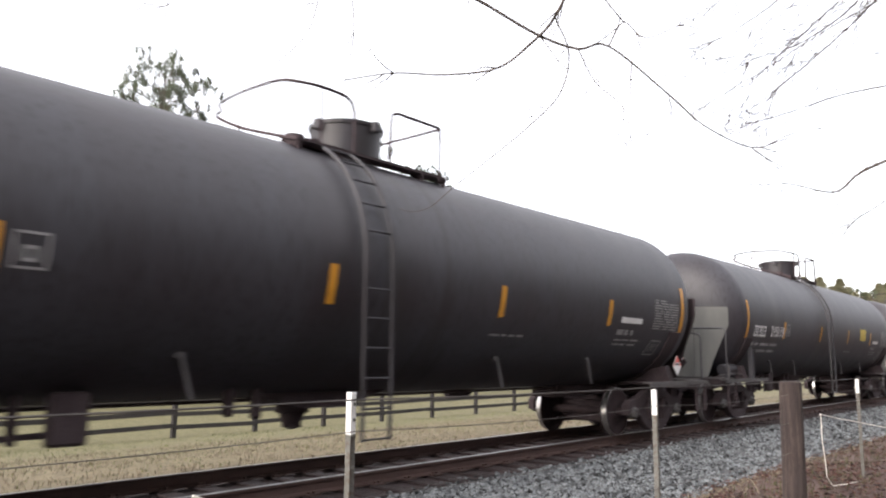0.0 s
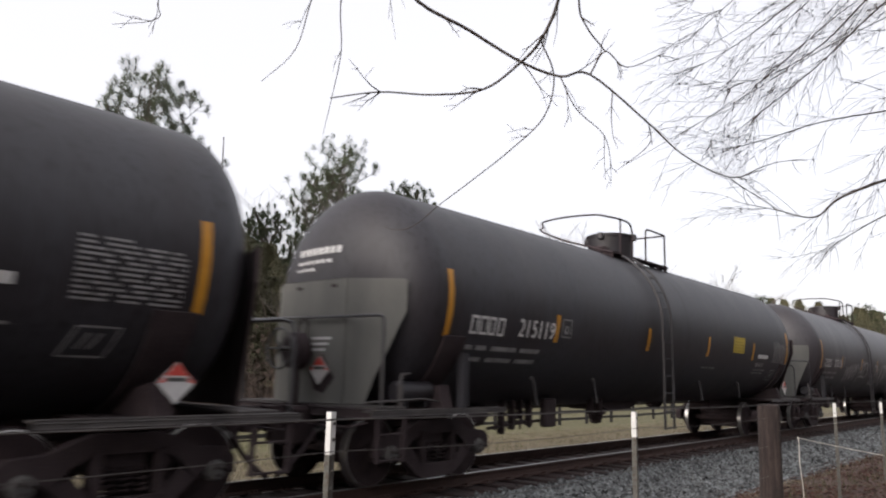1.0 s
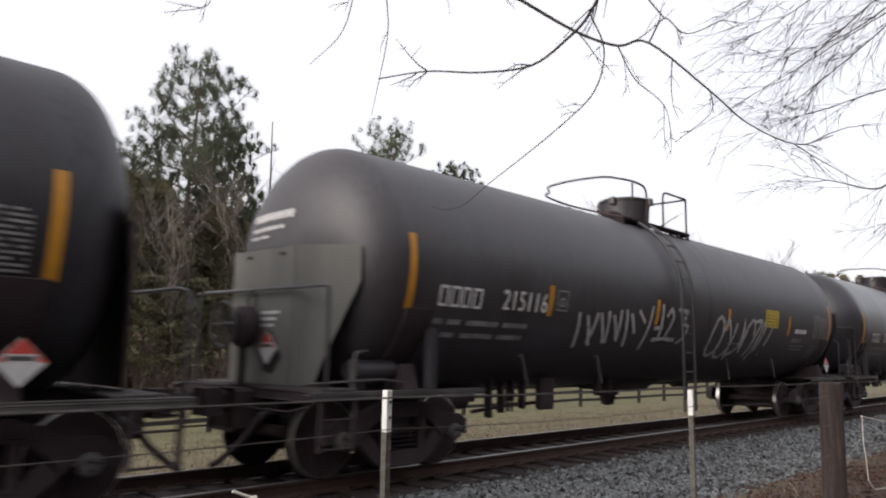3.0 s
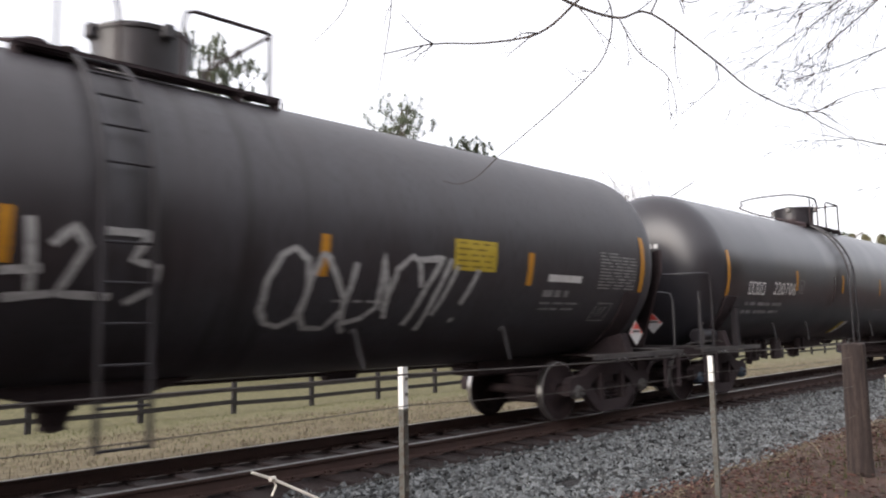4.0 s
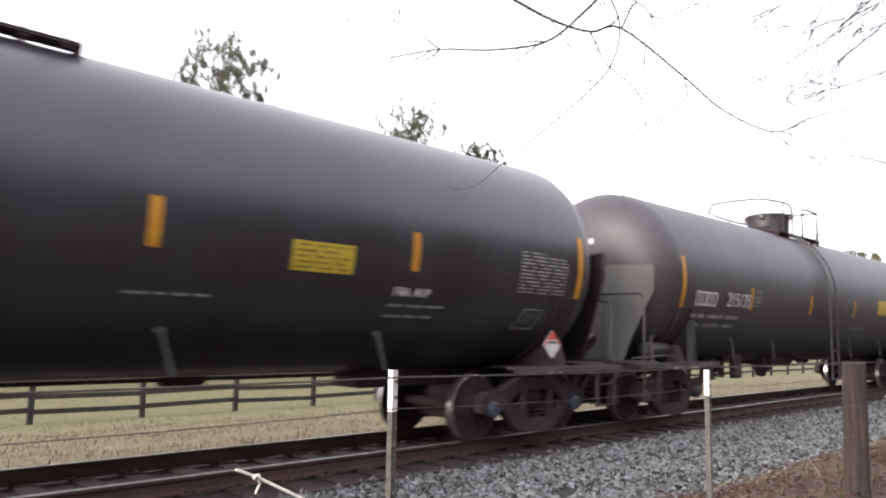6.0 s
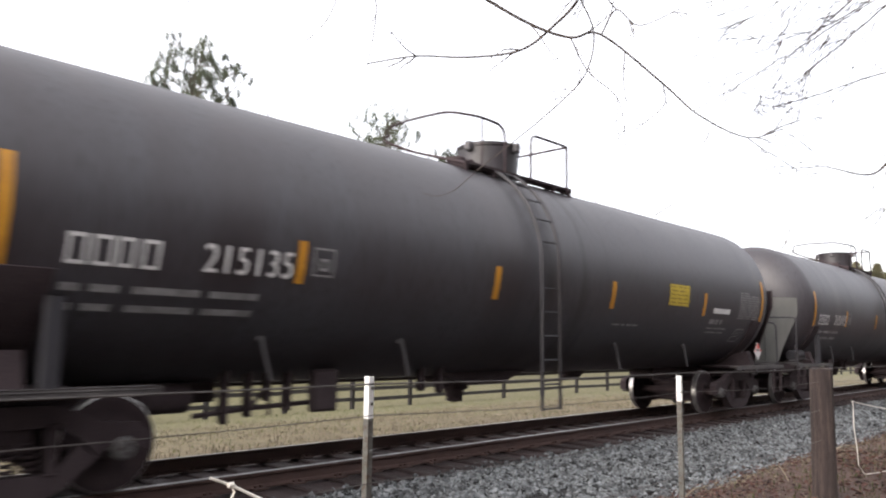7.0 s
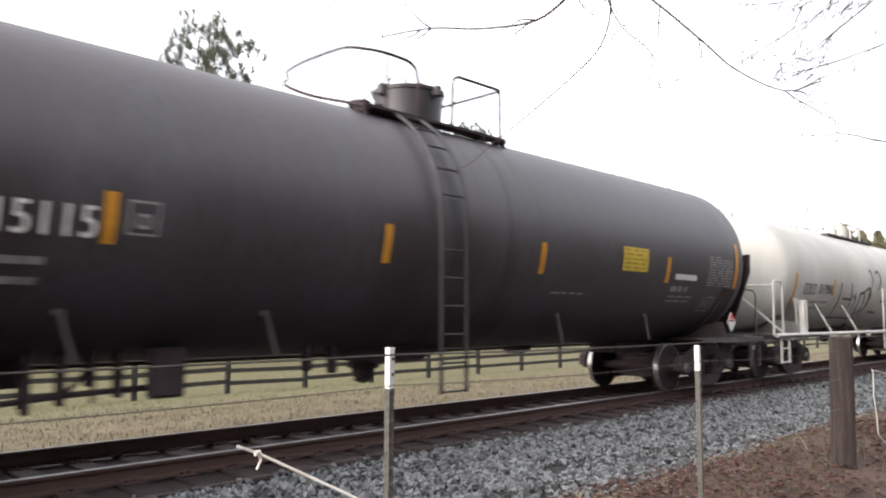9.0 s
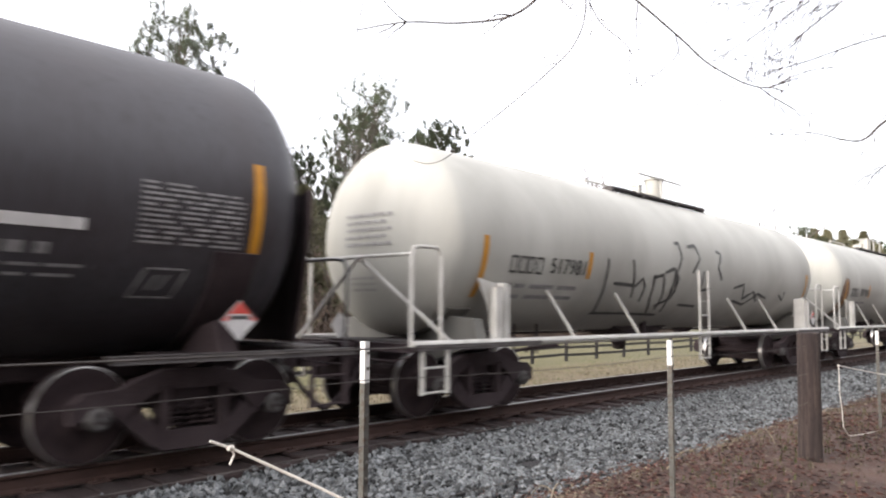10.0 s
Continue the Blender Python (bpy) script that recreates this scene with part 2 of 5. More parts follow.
    def prism(self, outline, d0, d1, axis="Y"):
        """A flat outline in the two other axes, thickened from d0 to d1."""
        n = len(outline)

        def at(u, w, d):
            return {"Y": (u, d, w), "X": (d, u, w), "Z": (u, w, d)}[axis]
        vs = [at(u, w, d0) for u, w in outline] + [at(u, w, d1) for u, w in outline]
        fs = [tuple(range(n)), tuple(range(2 * n - 1, n - 1, -1))] + [(k, k + n, (k + 1) % n + n, (k + 1) % n) for k in range(n)]
        return self.add(vs, fs)

    def done(self, name, material, parent=None, label="", smooth=30.0, extra=None, **tags):
        me = bpy.data.meshes.new(name)
        me.from_pydata(self.v, [], self.f)
        me.materials.append(material)
        if extra:
            me.materials.append(extra)
            me.polygons.foreach_set("material_index", self.m)
        bm = bmesh.new()
        bm.from_mesh(me)
        bmesh.ops.recalc_face_normals(bm, faces=bm.faces)
        bm.to_mesh(me)
        bm.free()
        if smooth:
            me.shade_smooth()
            me.set_sharp_from_angle(angle=radians(smooth))
        ob = new(name, me)
        ob.parent = parent
        return tagged(ob, label, **tags)


def smooth_line(pts, n=5):
    """A rounded line through a few guide points."""
    p = [Vector(q) for q in pts]
    p = [p[0] * 2 - p[1]] + p + [p[-1] * 2 - p[-2]]
    out = []
    for i in range(1, len(p) - 2):
        for k in range(n):
            u = k / n
            a, b, c, d = p[i - 1:i + 3]
            out.append(0.5 * (2 * b + (c - a) * u + (2 * a - 5 * b + 4 * c - d) * u * u + (3 * b - a - 3 * c + d) * u ** 3))
    out.append(p[-2])
    return out


def raw(name, verts, faces, material, parent=None, label="", **tags):
    """One mesh straight from arrays, for scattered stuff."""
    me = bpy.data.meshes.new(name)
    me.from_pydata(verts, [], faces)
    me.materials.append(material)
    ob = new(name, me)
    ob.parent = parent
    return tagged(ob, label, **tags)


def share(ob, name, m, parent=None):
    """Another object on the same mesh."""
    o = new(name, ob.data)
    o.parent = parent
    o.matrix_basis = m
    return o


# ---- ground and track (x along the track, near rail at y = 0, rail tops at z = 0) ----
def profile(table, y):
    for (a, za), (b, zb) in zip(table, table[1:]):
        if y <= b:
            return za + (zb - za) * max(0.0, (y - a) / (b - a))
    return table[-1][1]


GROUND = [(-400, -0.1), (-7, 0.0), (-5, 0.24), (-4.2, 0.14), (-3.4, -0.12), (-2.8, -0.3), (-2, -0.34), (2.6, -0.36), (3.4, -0.36), (6, -0.5), (15, -1.2), (60, -1.6), (900, -1.6)]
BALLAST = [(-3.1, -0.33), (-2.4, -0.28), (-0.95, -0.225), (2.35, -0.225), (2.7, -0.3), (2.95, -0.4)]


def rough(x, y):
    return 0.035 * noise.noise((x * 0.9, y * 0.9, 3)) + 0.015 * noise.noise((x * 3, y * 3, 7))


def ground_z(x, y):
    return profile(GROUND, y) + (rough(x, y) if y < -2.4 or y > 3 else 0)


def sheet(name, xs, ys, height, material, label="", **tags):
    verts = [(x, y, height(x, y)) for x in xs for y in ys]
    n = len(ys)
    faces = [(i * n + j, (i + 1) * n + j, (i + 1) * n + j + 1, i * n + j + 1) for i in range(len(xs) - 1) for j in range(n - 1)]
    ob = raw(name, verts, faces, material, None, label, **tags)
    ob.data.shade_smooth()
    return ob


def ground_material():
    """Leafy red-brown dirt on the near side, straw-coloured turf behind the track, greener pasture further off."""
    m = mat("ground", (0.048, 0.025, 0.020), (0.085, 0.046, 0.035), 0.35, 0.95, 0, 0.8, 0.03, c3=(0.10, 0.072, 0.052))
    n, l = m.node_tree.nodes, m.node_tree.links
    base = n["Principled BSDF"].inputs["Base Color"]
    out = base.links[0].from_socket
    tc, sep = n.new("ShaderNodeTexCoord"), n.new("ShaderNodeSeparateXYZ")
    l.new(tc.outputs["Object"], sep.inputs[0])
    nz = n.new("ShaderNodeTexNoise")
    nz.inputs["Scale"].default_value, nz.inputs["Detail"].default_value = 0.45, 6
    l.new(tc.outputs["Object"], nz.inputs["Vector"])
    fine = n.new("ShaderNodeTexNoise")
    fine.inputs["Scale"].default_value, fine.inputs["Detail"].default_value = 5.0, 4
    l.new(tc.outputs["Object"], fine.inputs["Vector"])
    for lo, hi, dark, light, wobble in ((1.0, 2.4, (0.100, 0.078, 0.042), (0.162, 0.132, 0.076), 0.0), (4.5, 14.0, (0.084, 0.076, 0.030), (0.138, 0.124, 0.058), 9.0)):
        wob, rng, rp, mx = n.new("ShaderNodeMath"), n.new("ShaderNodeMapRange"), n.new("ShaderNodeValToRGB"), n.new("ShaderNodeMix")
        wob.operation = "MULTIPLY_ADD"
        l.new(nz.outputs["Fac"], wob.inputs[0])
        wob.inputs[1].default_value = wobble
        l.new(sep.outputs["Y"], wob.inputs[2])
        rng.inputs["From Min"].default_value, rng.inputs["From Max"].default_value = lo + wobble / 2, hi + wobble / 2
        l.new(wob.outputs[0], rng.inputs["Value"])
        rp.color_ramp.elements[0].position, rp.color_ramp.elements[1].position = 0.36, 0.64
        rp.color_ramp.elements[0].color, rp.color_ramp.elements[1].color = (*dark, 1), (*light, 1)
        l.new(fine.outputs["Fac"], rp.inputs[0])
        mx.data_type = "RGBA"
        l.new(rng.outputs[0], mx.inputs["Factor"])
        l.new(out, mx.inputs[6])
        l.new(rp.outputs[0], mx.inputs[7])
        out = mx.outputs[2]
    l.new(out, base)
    return m


GX = [-900, -300, -120, -60, -30, -15] + [-8 + 0.5 * i for i in range(80)] + [33 + 3 * i for i in range(12)] + [75, 100, 140, 200, 300, 500, 900]
GY = [-900, -300, -100, -40, -20, -12, -9] + [-7.5 + 0.25 * i for i in range(44)] + [4 + i for i in range(14)] + [22, 30, 40, 50, 60, 90, 150, 300, 900]
sheet("ground", GX, GY, ground_z, ground_material(), "leafy brown dirt and straw-coloured pasture turf", kind="structure")
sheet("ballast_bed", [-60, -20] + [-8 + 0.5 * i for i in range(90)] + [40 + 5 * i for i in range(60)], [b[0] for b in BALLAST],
      lambda x, y: profile(BALLAST, y) + 0.4 * rough(x, y), M_SHADED_BED, "track ballast bed, near-black for the shade between its stones", kind="structure")


def make_track():
    track = tagged(new("railway_track"), "rusty steel rails spiked to dark wooden ties", kind="structure")
    sheet_bed = sheet("oily_bed", [-60 + 2 * i for i in range(200)], [-0.55, 0.2, 1.2, 1.95], lambda x, y: -0.20 + 0.012 * noise.noise((x, y, 1)), M_TBED)
    sheet_bed.parent = track
    for y in (0.0, 1.40):
        s = Shape()
        web = [(-0.07, -0.165), (0.07, -0.165), (0.07, -0.152), (0.012, -0.13), (0.01, -0.045), (0.034, -0.034), (0.036, -0.006), (-0.036, -0.006), (-0.034, -0.034), (-0.01, -0.045), (-0.012, -0.13), (-0.07, -0.152)]
        s.prism([(y + a, b) for a, b in web], -60, 340, "X")
        s.cur = 1
        s.prism([(y - 0.030, -0.005), (y + 0.030, -0.005), (y + 0.026, 0.0), (y - 0.026, 0.0)], -60, 340, "X")
        s.done("rail", M_RAIL, track, "rusty rail with a worn bright head", 20, extra=M_RAILTOP)
    tie, plate = None, None
    for i in range(290):
        x = -10 + 0.535 * i + random.uniform(-0.03, 0.03)
        m = pose(x, 0.7 + random.uniform(-0.03, 0.03), random.uniform(-0.008, 0.004), 0, 0, random.uniform(-1.2, 1.2))
        if tie is None:
            tie = Shape().box(-0.115, -1.35, -0.36, 0.115, 1.35, -0.165, 0.015).done("tie", M_TIE, track)
            tie.matrix_basis = m
        else:
            share(tie, "tie", m, track)
        for y in (0.0, 1.4):
            if x > 40:
                continue
            mp = pose(x, y, 0)
            if plate is None:
                plate = Shape().box(-0.09, -0.16, -0.166, 0.09, 0.16, -0.15, 0.004).box(-0.05, -0.1, -0.151, -0.02, -0.065, -0.125, 0.004).box(0.02, -0.1, -0.151, 0.05, -0.065, -0.125, 0.004).done("tie_plate", M_RAIL, track)
                plate.matrix_basis = mp
            else:
                share(plate, "tie_plate", mp, track)


make_track()


def scatter_stones():
    """Crushed granite on the near shoulder and between the ties' ends, each stone a small irregular octahedron."""
    rng = np.random.default_rng(4)
    base = np.array([(1, 0, 0), (-1, 0, 0), (0, 1, 0), (0, -1, 0), (0, 0, 1), (0, 0, -1)], float)
    tri = np.array([(0, 2, 4), (2, 1, 4), (1, 3, 4), (3, 0, 4), (2, 0, 5), (1, 2, 5), (3, 1, 5), (0, 3, 5)])
    verts, faces, k = [], [], 0
    for x0, x1, count, size in ((-8, 2, 5000, 0.040), (2, 9, 12000, 0.042), (9, 18, 11500, 0.043), (18, 40, 9000, 0.05)):
        for i in range(count):
            x, u = rng.uniform(x0, x1), rng.uniform()
            y = -3.05 + 2.45 * u
            if y < -2.5 and rng.uniform() > (y + 3.1) / 0.6:
                y += 0.7
            y += 0.45 * noise.noise((x * 0.8, 0, 5)) + 0.25 * noise.noise((x * 2.7, 0, 9)) if y < -2 else 0
            v = base * rng.uniform(0.55, 1.3, (6, 1)) * size * rng.uniform(0.6, 1.4)
            v = v @ np.linalg.qr(rng.normal(size=(3, 3)))[0] + (x, y, profile(BALLAST, y) + rng.uniform(0.0, 0.025) + (-0.02 if y > -0.85 else 0) + (0.0 if y > -2.9 else 0.04))
            verts.append(v)
            faces.append(tri + k)
            k += 6
    # strays rolled down onto the dirt, and stones between the ties' ends
    for count, x0, x1, y0, y1 in ((2600, 0, 26, -2.8, -3.8), (1500, 2, 20, -0.95, -0.45)):
        for i in range(count):
            x, u = rng.uniform(x0, x1), rng.uniform() ** 1.8
            y = y0 + (y1 - y0) * u
            v = base * rng.uniform(0.55, 1.3, (6, 1)) * 0.038 * rng.uniform(0.5, 1.3)
            floor_z = max(ground_z(x, y), profile(BALLAST, y) if y > -3.1 else -9) if y < -2 else -0.205
            verts.append(v @ np.linalg.qr(rng.normal(size=(3, 3)))[0] + (x, y, floor_z + 0.008))
            faces.append(tri + k)
            k += 6
    raw("ballast_stones", np.concatenate(verts).tolist(), np.concatenate(faces).tolist(), M_STONE, None, "grey crushed granite stones beside the track", kind="stuff", category="gravel")


def scatter_litter(name, material, label, count, region, size, seed, upright):
    """Curled leaves or grass blades as small bent quads."""
    rng = np.random.default_rng(seed)
    verts, faces, k = [], [], 0
    for i in range(count):
        x = region[0] + (region[1] - region[0]) * rng.beta(1.2, 2.2)
        y = rng.uniform(region[2], region[3]) + rng.normal(0, 0.25)
        if noise.noise((x * 0.7, y * 0.9, seed)) < rng.uniform(-0.75, 0.2):
            continue
        z, a, s = ground_z(x, y), rng.uniform(0, 6.28), size * rng.uniform(0.6, 1.5)
        if -3.1 < y < 2.95:
            z = max(z, profile(BALLAST, y))
        d, e = Vector((math.cos(a), math.sin(a), 0)), Vector((-math.sin(a), math.cos(a), 0))
        if upright:
            lean, w = e * rng.uniform(-0.6, 0.6) * s, d * 0.006
            p = Vector((x, y, z - 0.01))
            pts = (p - w, p + w, p + lean * 0.4 + Vector((0, 0, s * 0.6)) + w * 0.7, p + lean * 0.4 + Vector((0, 0, s * 0.6)) - w * 0.7, p + lean + Vector((0, 0, s * 0.9)))
            faces += [(k, k + 1, k + 2, k + 3), (k + 3, k + 2, k + 4)]
        else:
            p, t = Vector((x, y, z + 0.008 + 0.02 * rng.uniform())), rng.uniform(-0.4, 0.4)
            up = Vector((0, 0, s * rng.uniform(0.1, 0.6)))
            pts = (p - d * s, p - e * s * 0.45 + up, p + d * s + up * t, p + e * s * 0.45 + up * 0.8, p)
            faces += [(k, k + 1, k + 4), (k + 1, k + 2, k + 4), (k + 2, k + 3, k + 4), (k + 3, k, k + 4)]
        verts += [tuple(q) for q in pts]
        k += 5
    raw(name, verts, faces, material, None, label, kind="stuff", category="leaf litter" if not upright else "grass")


scatter_stones()
scatter_litter("leaf_litter", M_LEAF, "reddish-brown fallen leaves over the dirt verge", 60000, (-4, 24, -8.5, -2.6), 0.024, 11, False)
scatter_litter("dry_grass", M_STRAW, "pale dry grass tufts on the dirt verge", 5000, (-4, 24, -8.5, -3.0), 0.05, 12, True)
scatter_litter("pale_leaves", M_STRAW, "bleached leaves and straw bits among the litter", 8000, (0, 24, -7.5, -3.2), 0.018, 16, False)
scatter_litter("verge_straw", M_STRAW, "pale flattened straw along the foot of the ballast", 5000, (1, 24, -4.05, -3.75), 0.02, 15, False)
scatter_litter("pasture_straw", M_STRAW, "straw-coloured winter turf behind the track", 26000, (2, 45, 2.9, 10), 0.06, 13, True)
scatter_litter("pasture_green", M_GREEN, "short green grass in the winter turf", 12000, (3, 50, 3.5, 15), 0.06, 14, True)


scatter_litter("verge_green", M_GREEN, "sparse green grass beside the fence line", 1800, (5, 24, -5.2, -4.3), 0.05, 17, True)


def make_stalks():
    """Pale dry weed stalks lying bent over the verge."""
    for x, y, turn in ((3.9, -4.3, 20), (4.6, -3.9, 65), (5.6, -4.25, -15), (7.3, -4.5, 40), (9.4, -4.2, -35), (2.6, -4.4, 75)):
        a = radians(turn)
        pts = [(x + u * math.cos(a) * 0.5, y + u * math.sin(a) * 0.5, ground_z(x + u * math.cos(a) * 0.5, y + u * math.sin(a) * 0.5) + 0.01 + 0.12 * math.sin(math.pi * min(u, 1.0))) for u in (0.0, 0.25, 0.5, 0.75, 1.0)]
        Shape().tube(smooth_line(pts, 3), 0.006, 5, 0.003).done("dry_stalk", M_STRAW, None, "pale dry weed stalk bent over the dirt", category="stalk", group="dry stalks")


make_stalks()


# ---- fences ----
def make_near_fence():
    for x, z in ((1.73, 1.30), (4.07, 1.25), (8.78, 1.24), (11.2, 1.22), (13.6, 1.21), (-0.75, 1.31)):
        y, lean = -5.06, random.uniform(-0.8, 0.8)
        g = ground_z(x, y)
        f = tagged(new("metal_fence_post"), "galvanised T-section fence post with a white-painted tip", "fence post", "near fence posts")
        f.matrix_basis = pose(x, y, g, lean * 0.6, lean, 12)
        h = z - g
        for z0, z1, mt, nm in ((-0.15, h - 0.145, M_TPOST, "shaft"), (h - 0.145, h, M_TIP, "painted_tip")):
            Shape().box(-0.0145, -0.003, z0, 0.0145, 0.003, z1, 0.001).box(-0.003, 0.0035, z0, 0.003, 0.028, z1, 0.001).done(nm, mt, f)
        studs = Shape()
        for k in range(int(h / 0.054)):
            studs.box(-0.006, -0.009, 0.05 + k * 0.054, 0.006, -0.0035, 0.062 + k * 0.054, 0.002)
        studs.done("studs", M_TPOST, f, kind="stuff")
    s = Shape()
    n, x, y, g = 20, 6.45, -5.07, ground_z(6.45, -5.07)
    prof = [(-0.2, 0.0), (-0.2, 0.093)] + [(0.1 * i, 0.092 - 0.0006 * i) for i in range(10)] + [(1.26 - g - 0.012, 0.085), (1.26 - g, 0.074), (1.262 - g, 0.0)]
    s.spin(prof, (0, 0, 0), "Z", n)
    s.v = [(a * (1 + 0.05 * noise.noise((a * 9, b * 9, c))), b * (1 + 0.05 * noise.noise((a * 7, b * 9, c + 4))), c + (0.02 * a if c > 0.9 else 0)) for a, b, c in s.v]
    w = s.done("wooden_fence_post", M_WOOD, None, "stout round weathered wooden fence post", category="fence post")
    w.matrix_basis = pose(x, y, g, 0.4, 0.6, 0)
    for z, r in ((1.262, 0.0035), (1.155, 0.0018), (0.93, 0.0018), (0.70, 0.0018)):
        pts, posts = [], [-3.2, -0.75, 1.73, 4.07, 6.38, 8.78, 11.2, 13.6, 18.6]
        for a, b in zip(posts, posts[1:]):
            for k in range(6):
                u = k / 6
                x = a + (b - a) * u
                pts.append((x, -5.082, z + 0.02 - 0.0035 * x - 0.018 * 4 * u * (1 - u) * (0.4 if r > 0.003 else 1)))
        Shape().tube(pts, r, 5).done("fence_wire", M_WIRE, None, "thin steel fence strand strung between the posts", category="wire", group="near fence wires")
    for pts, knot in ((((1.08, -5.15, 1.045), (1.14, -5.16, 1.02), (1.35, -5.28, 0.90), (1.62, -5.42, 0.74), (1.95, -5.6, 0.55), (2.2, -5.75, 0.35)), 1), (((7.62, -4.98, 0.93), (8.0, -5.05, 0.875), (8.6, -5.2, 0.79), (9.2, -5.4, 0.7)), 0)):
        c = tagged(new("cord"), "white knotted cord strung across below the fence wire", "cord", "cords")
        Shape().tube(pts, 0.0042, 6).done("strand", M_ROPE, c)
        x, y, z = pts[knot]
        Shape().spin([(-0.013, 0), (-0.008, 0.008), (0.008, 0.008), (0.013, 0)], (x, y, z), "X", 8).tube([(x, y, z), (x + 0.012, y, z - 0.02), (x - 0.004, y - 0.005, z - 0.045)], 0.0035, 5).done("knot", M_ROPE, c)
    Shape().tube([(7.64, -4.98, 0.93), (7.63, -4.98, 0.7), (7.66, -4.99, 0.5), (7.64, -5.0, 0.36), (7.75, -5.02, 0.27), (8.1, -5.05, 0.25), (8.5, -5.08, 0.24)], 0.004, 6).done("loose_cord", M_ROPE, None, "slack white cord hanging down to the dirt", category="cord", group="cords")


make_near_fence()


def make_board_fence():
    post = None
    for i in range(44):
        x = -6 + 3.0 * i
        y, g = 15.0, profile(GROUND, 15.0)
        m = pose(x, y, g, 0, random.uniform(-1, 1), 0)
        if post is None:
            post = tagged(new("board_fence_bay"), "dark-stained bay of a three-board pasture fence", "fence", "pasture fence bays")
            Shape().box(-0.075, -0.07, -0.3, 0.075, 0.07, 1.32, 0.012).done("post", M_BOARD, post)
            for z in (0.34, 0.74, 1.14):
                Shape().box(-0.02, -0.1, z - 0.07, 2.98, -0.072, z + 0.07, 0.006).done("board", M_BOARD, post)
            post.matrix_basis = m
        else:
            copy_thing(post, m)


make_board_fence()


# ---- the train: tank cars, each an object with its trucks and fittings ----
SPEED, WHEEL_R, TRACK_Y = 10.19, 0.44, 0.70


def tank_mesh(half, rad, zc, material, parent, depth):
    # full dished heads
    prof = [(-half - depth, 0.0)]
    for i in range(1, 13):
        u = math.cos(math.pi / 2 * i / 12)
        prof.append((-half - depth * u, rad * math.sqrt(1 - u ** 2.2)))
    for i in range(1, 24):
        x = -half + 2 * half * i / 24
        prof.append((x, rad))
    prof += [(-x, r) for x, r in reversed(prof[:13])]
    s = Shape().spin(prof, (0, 0, zc), "X", 72)
    return s.done("tank", material, parent, smooth=40)


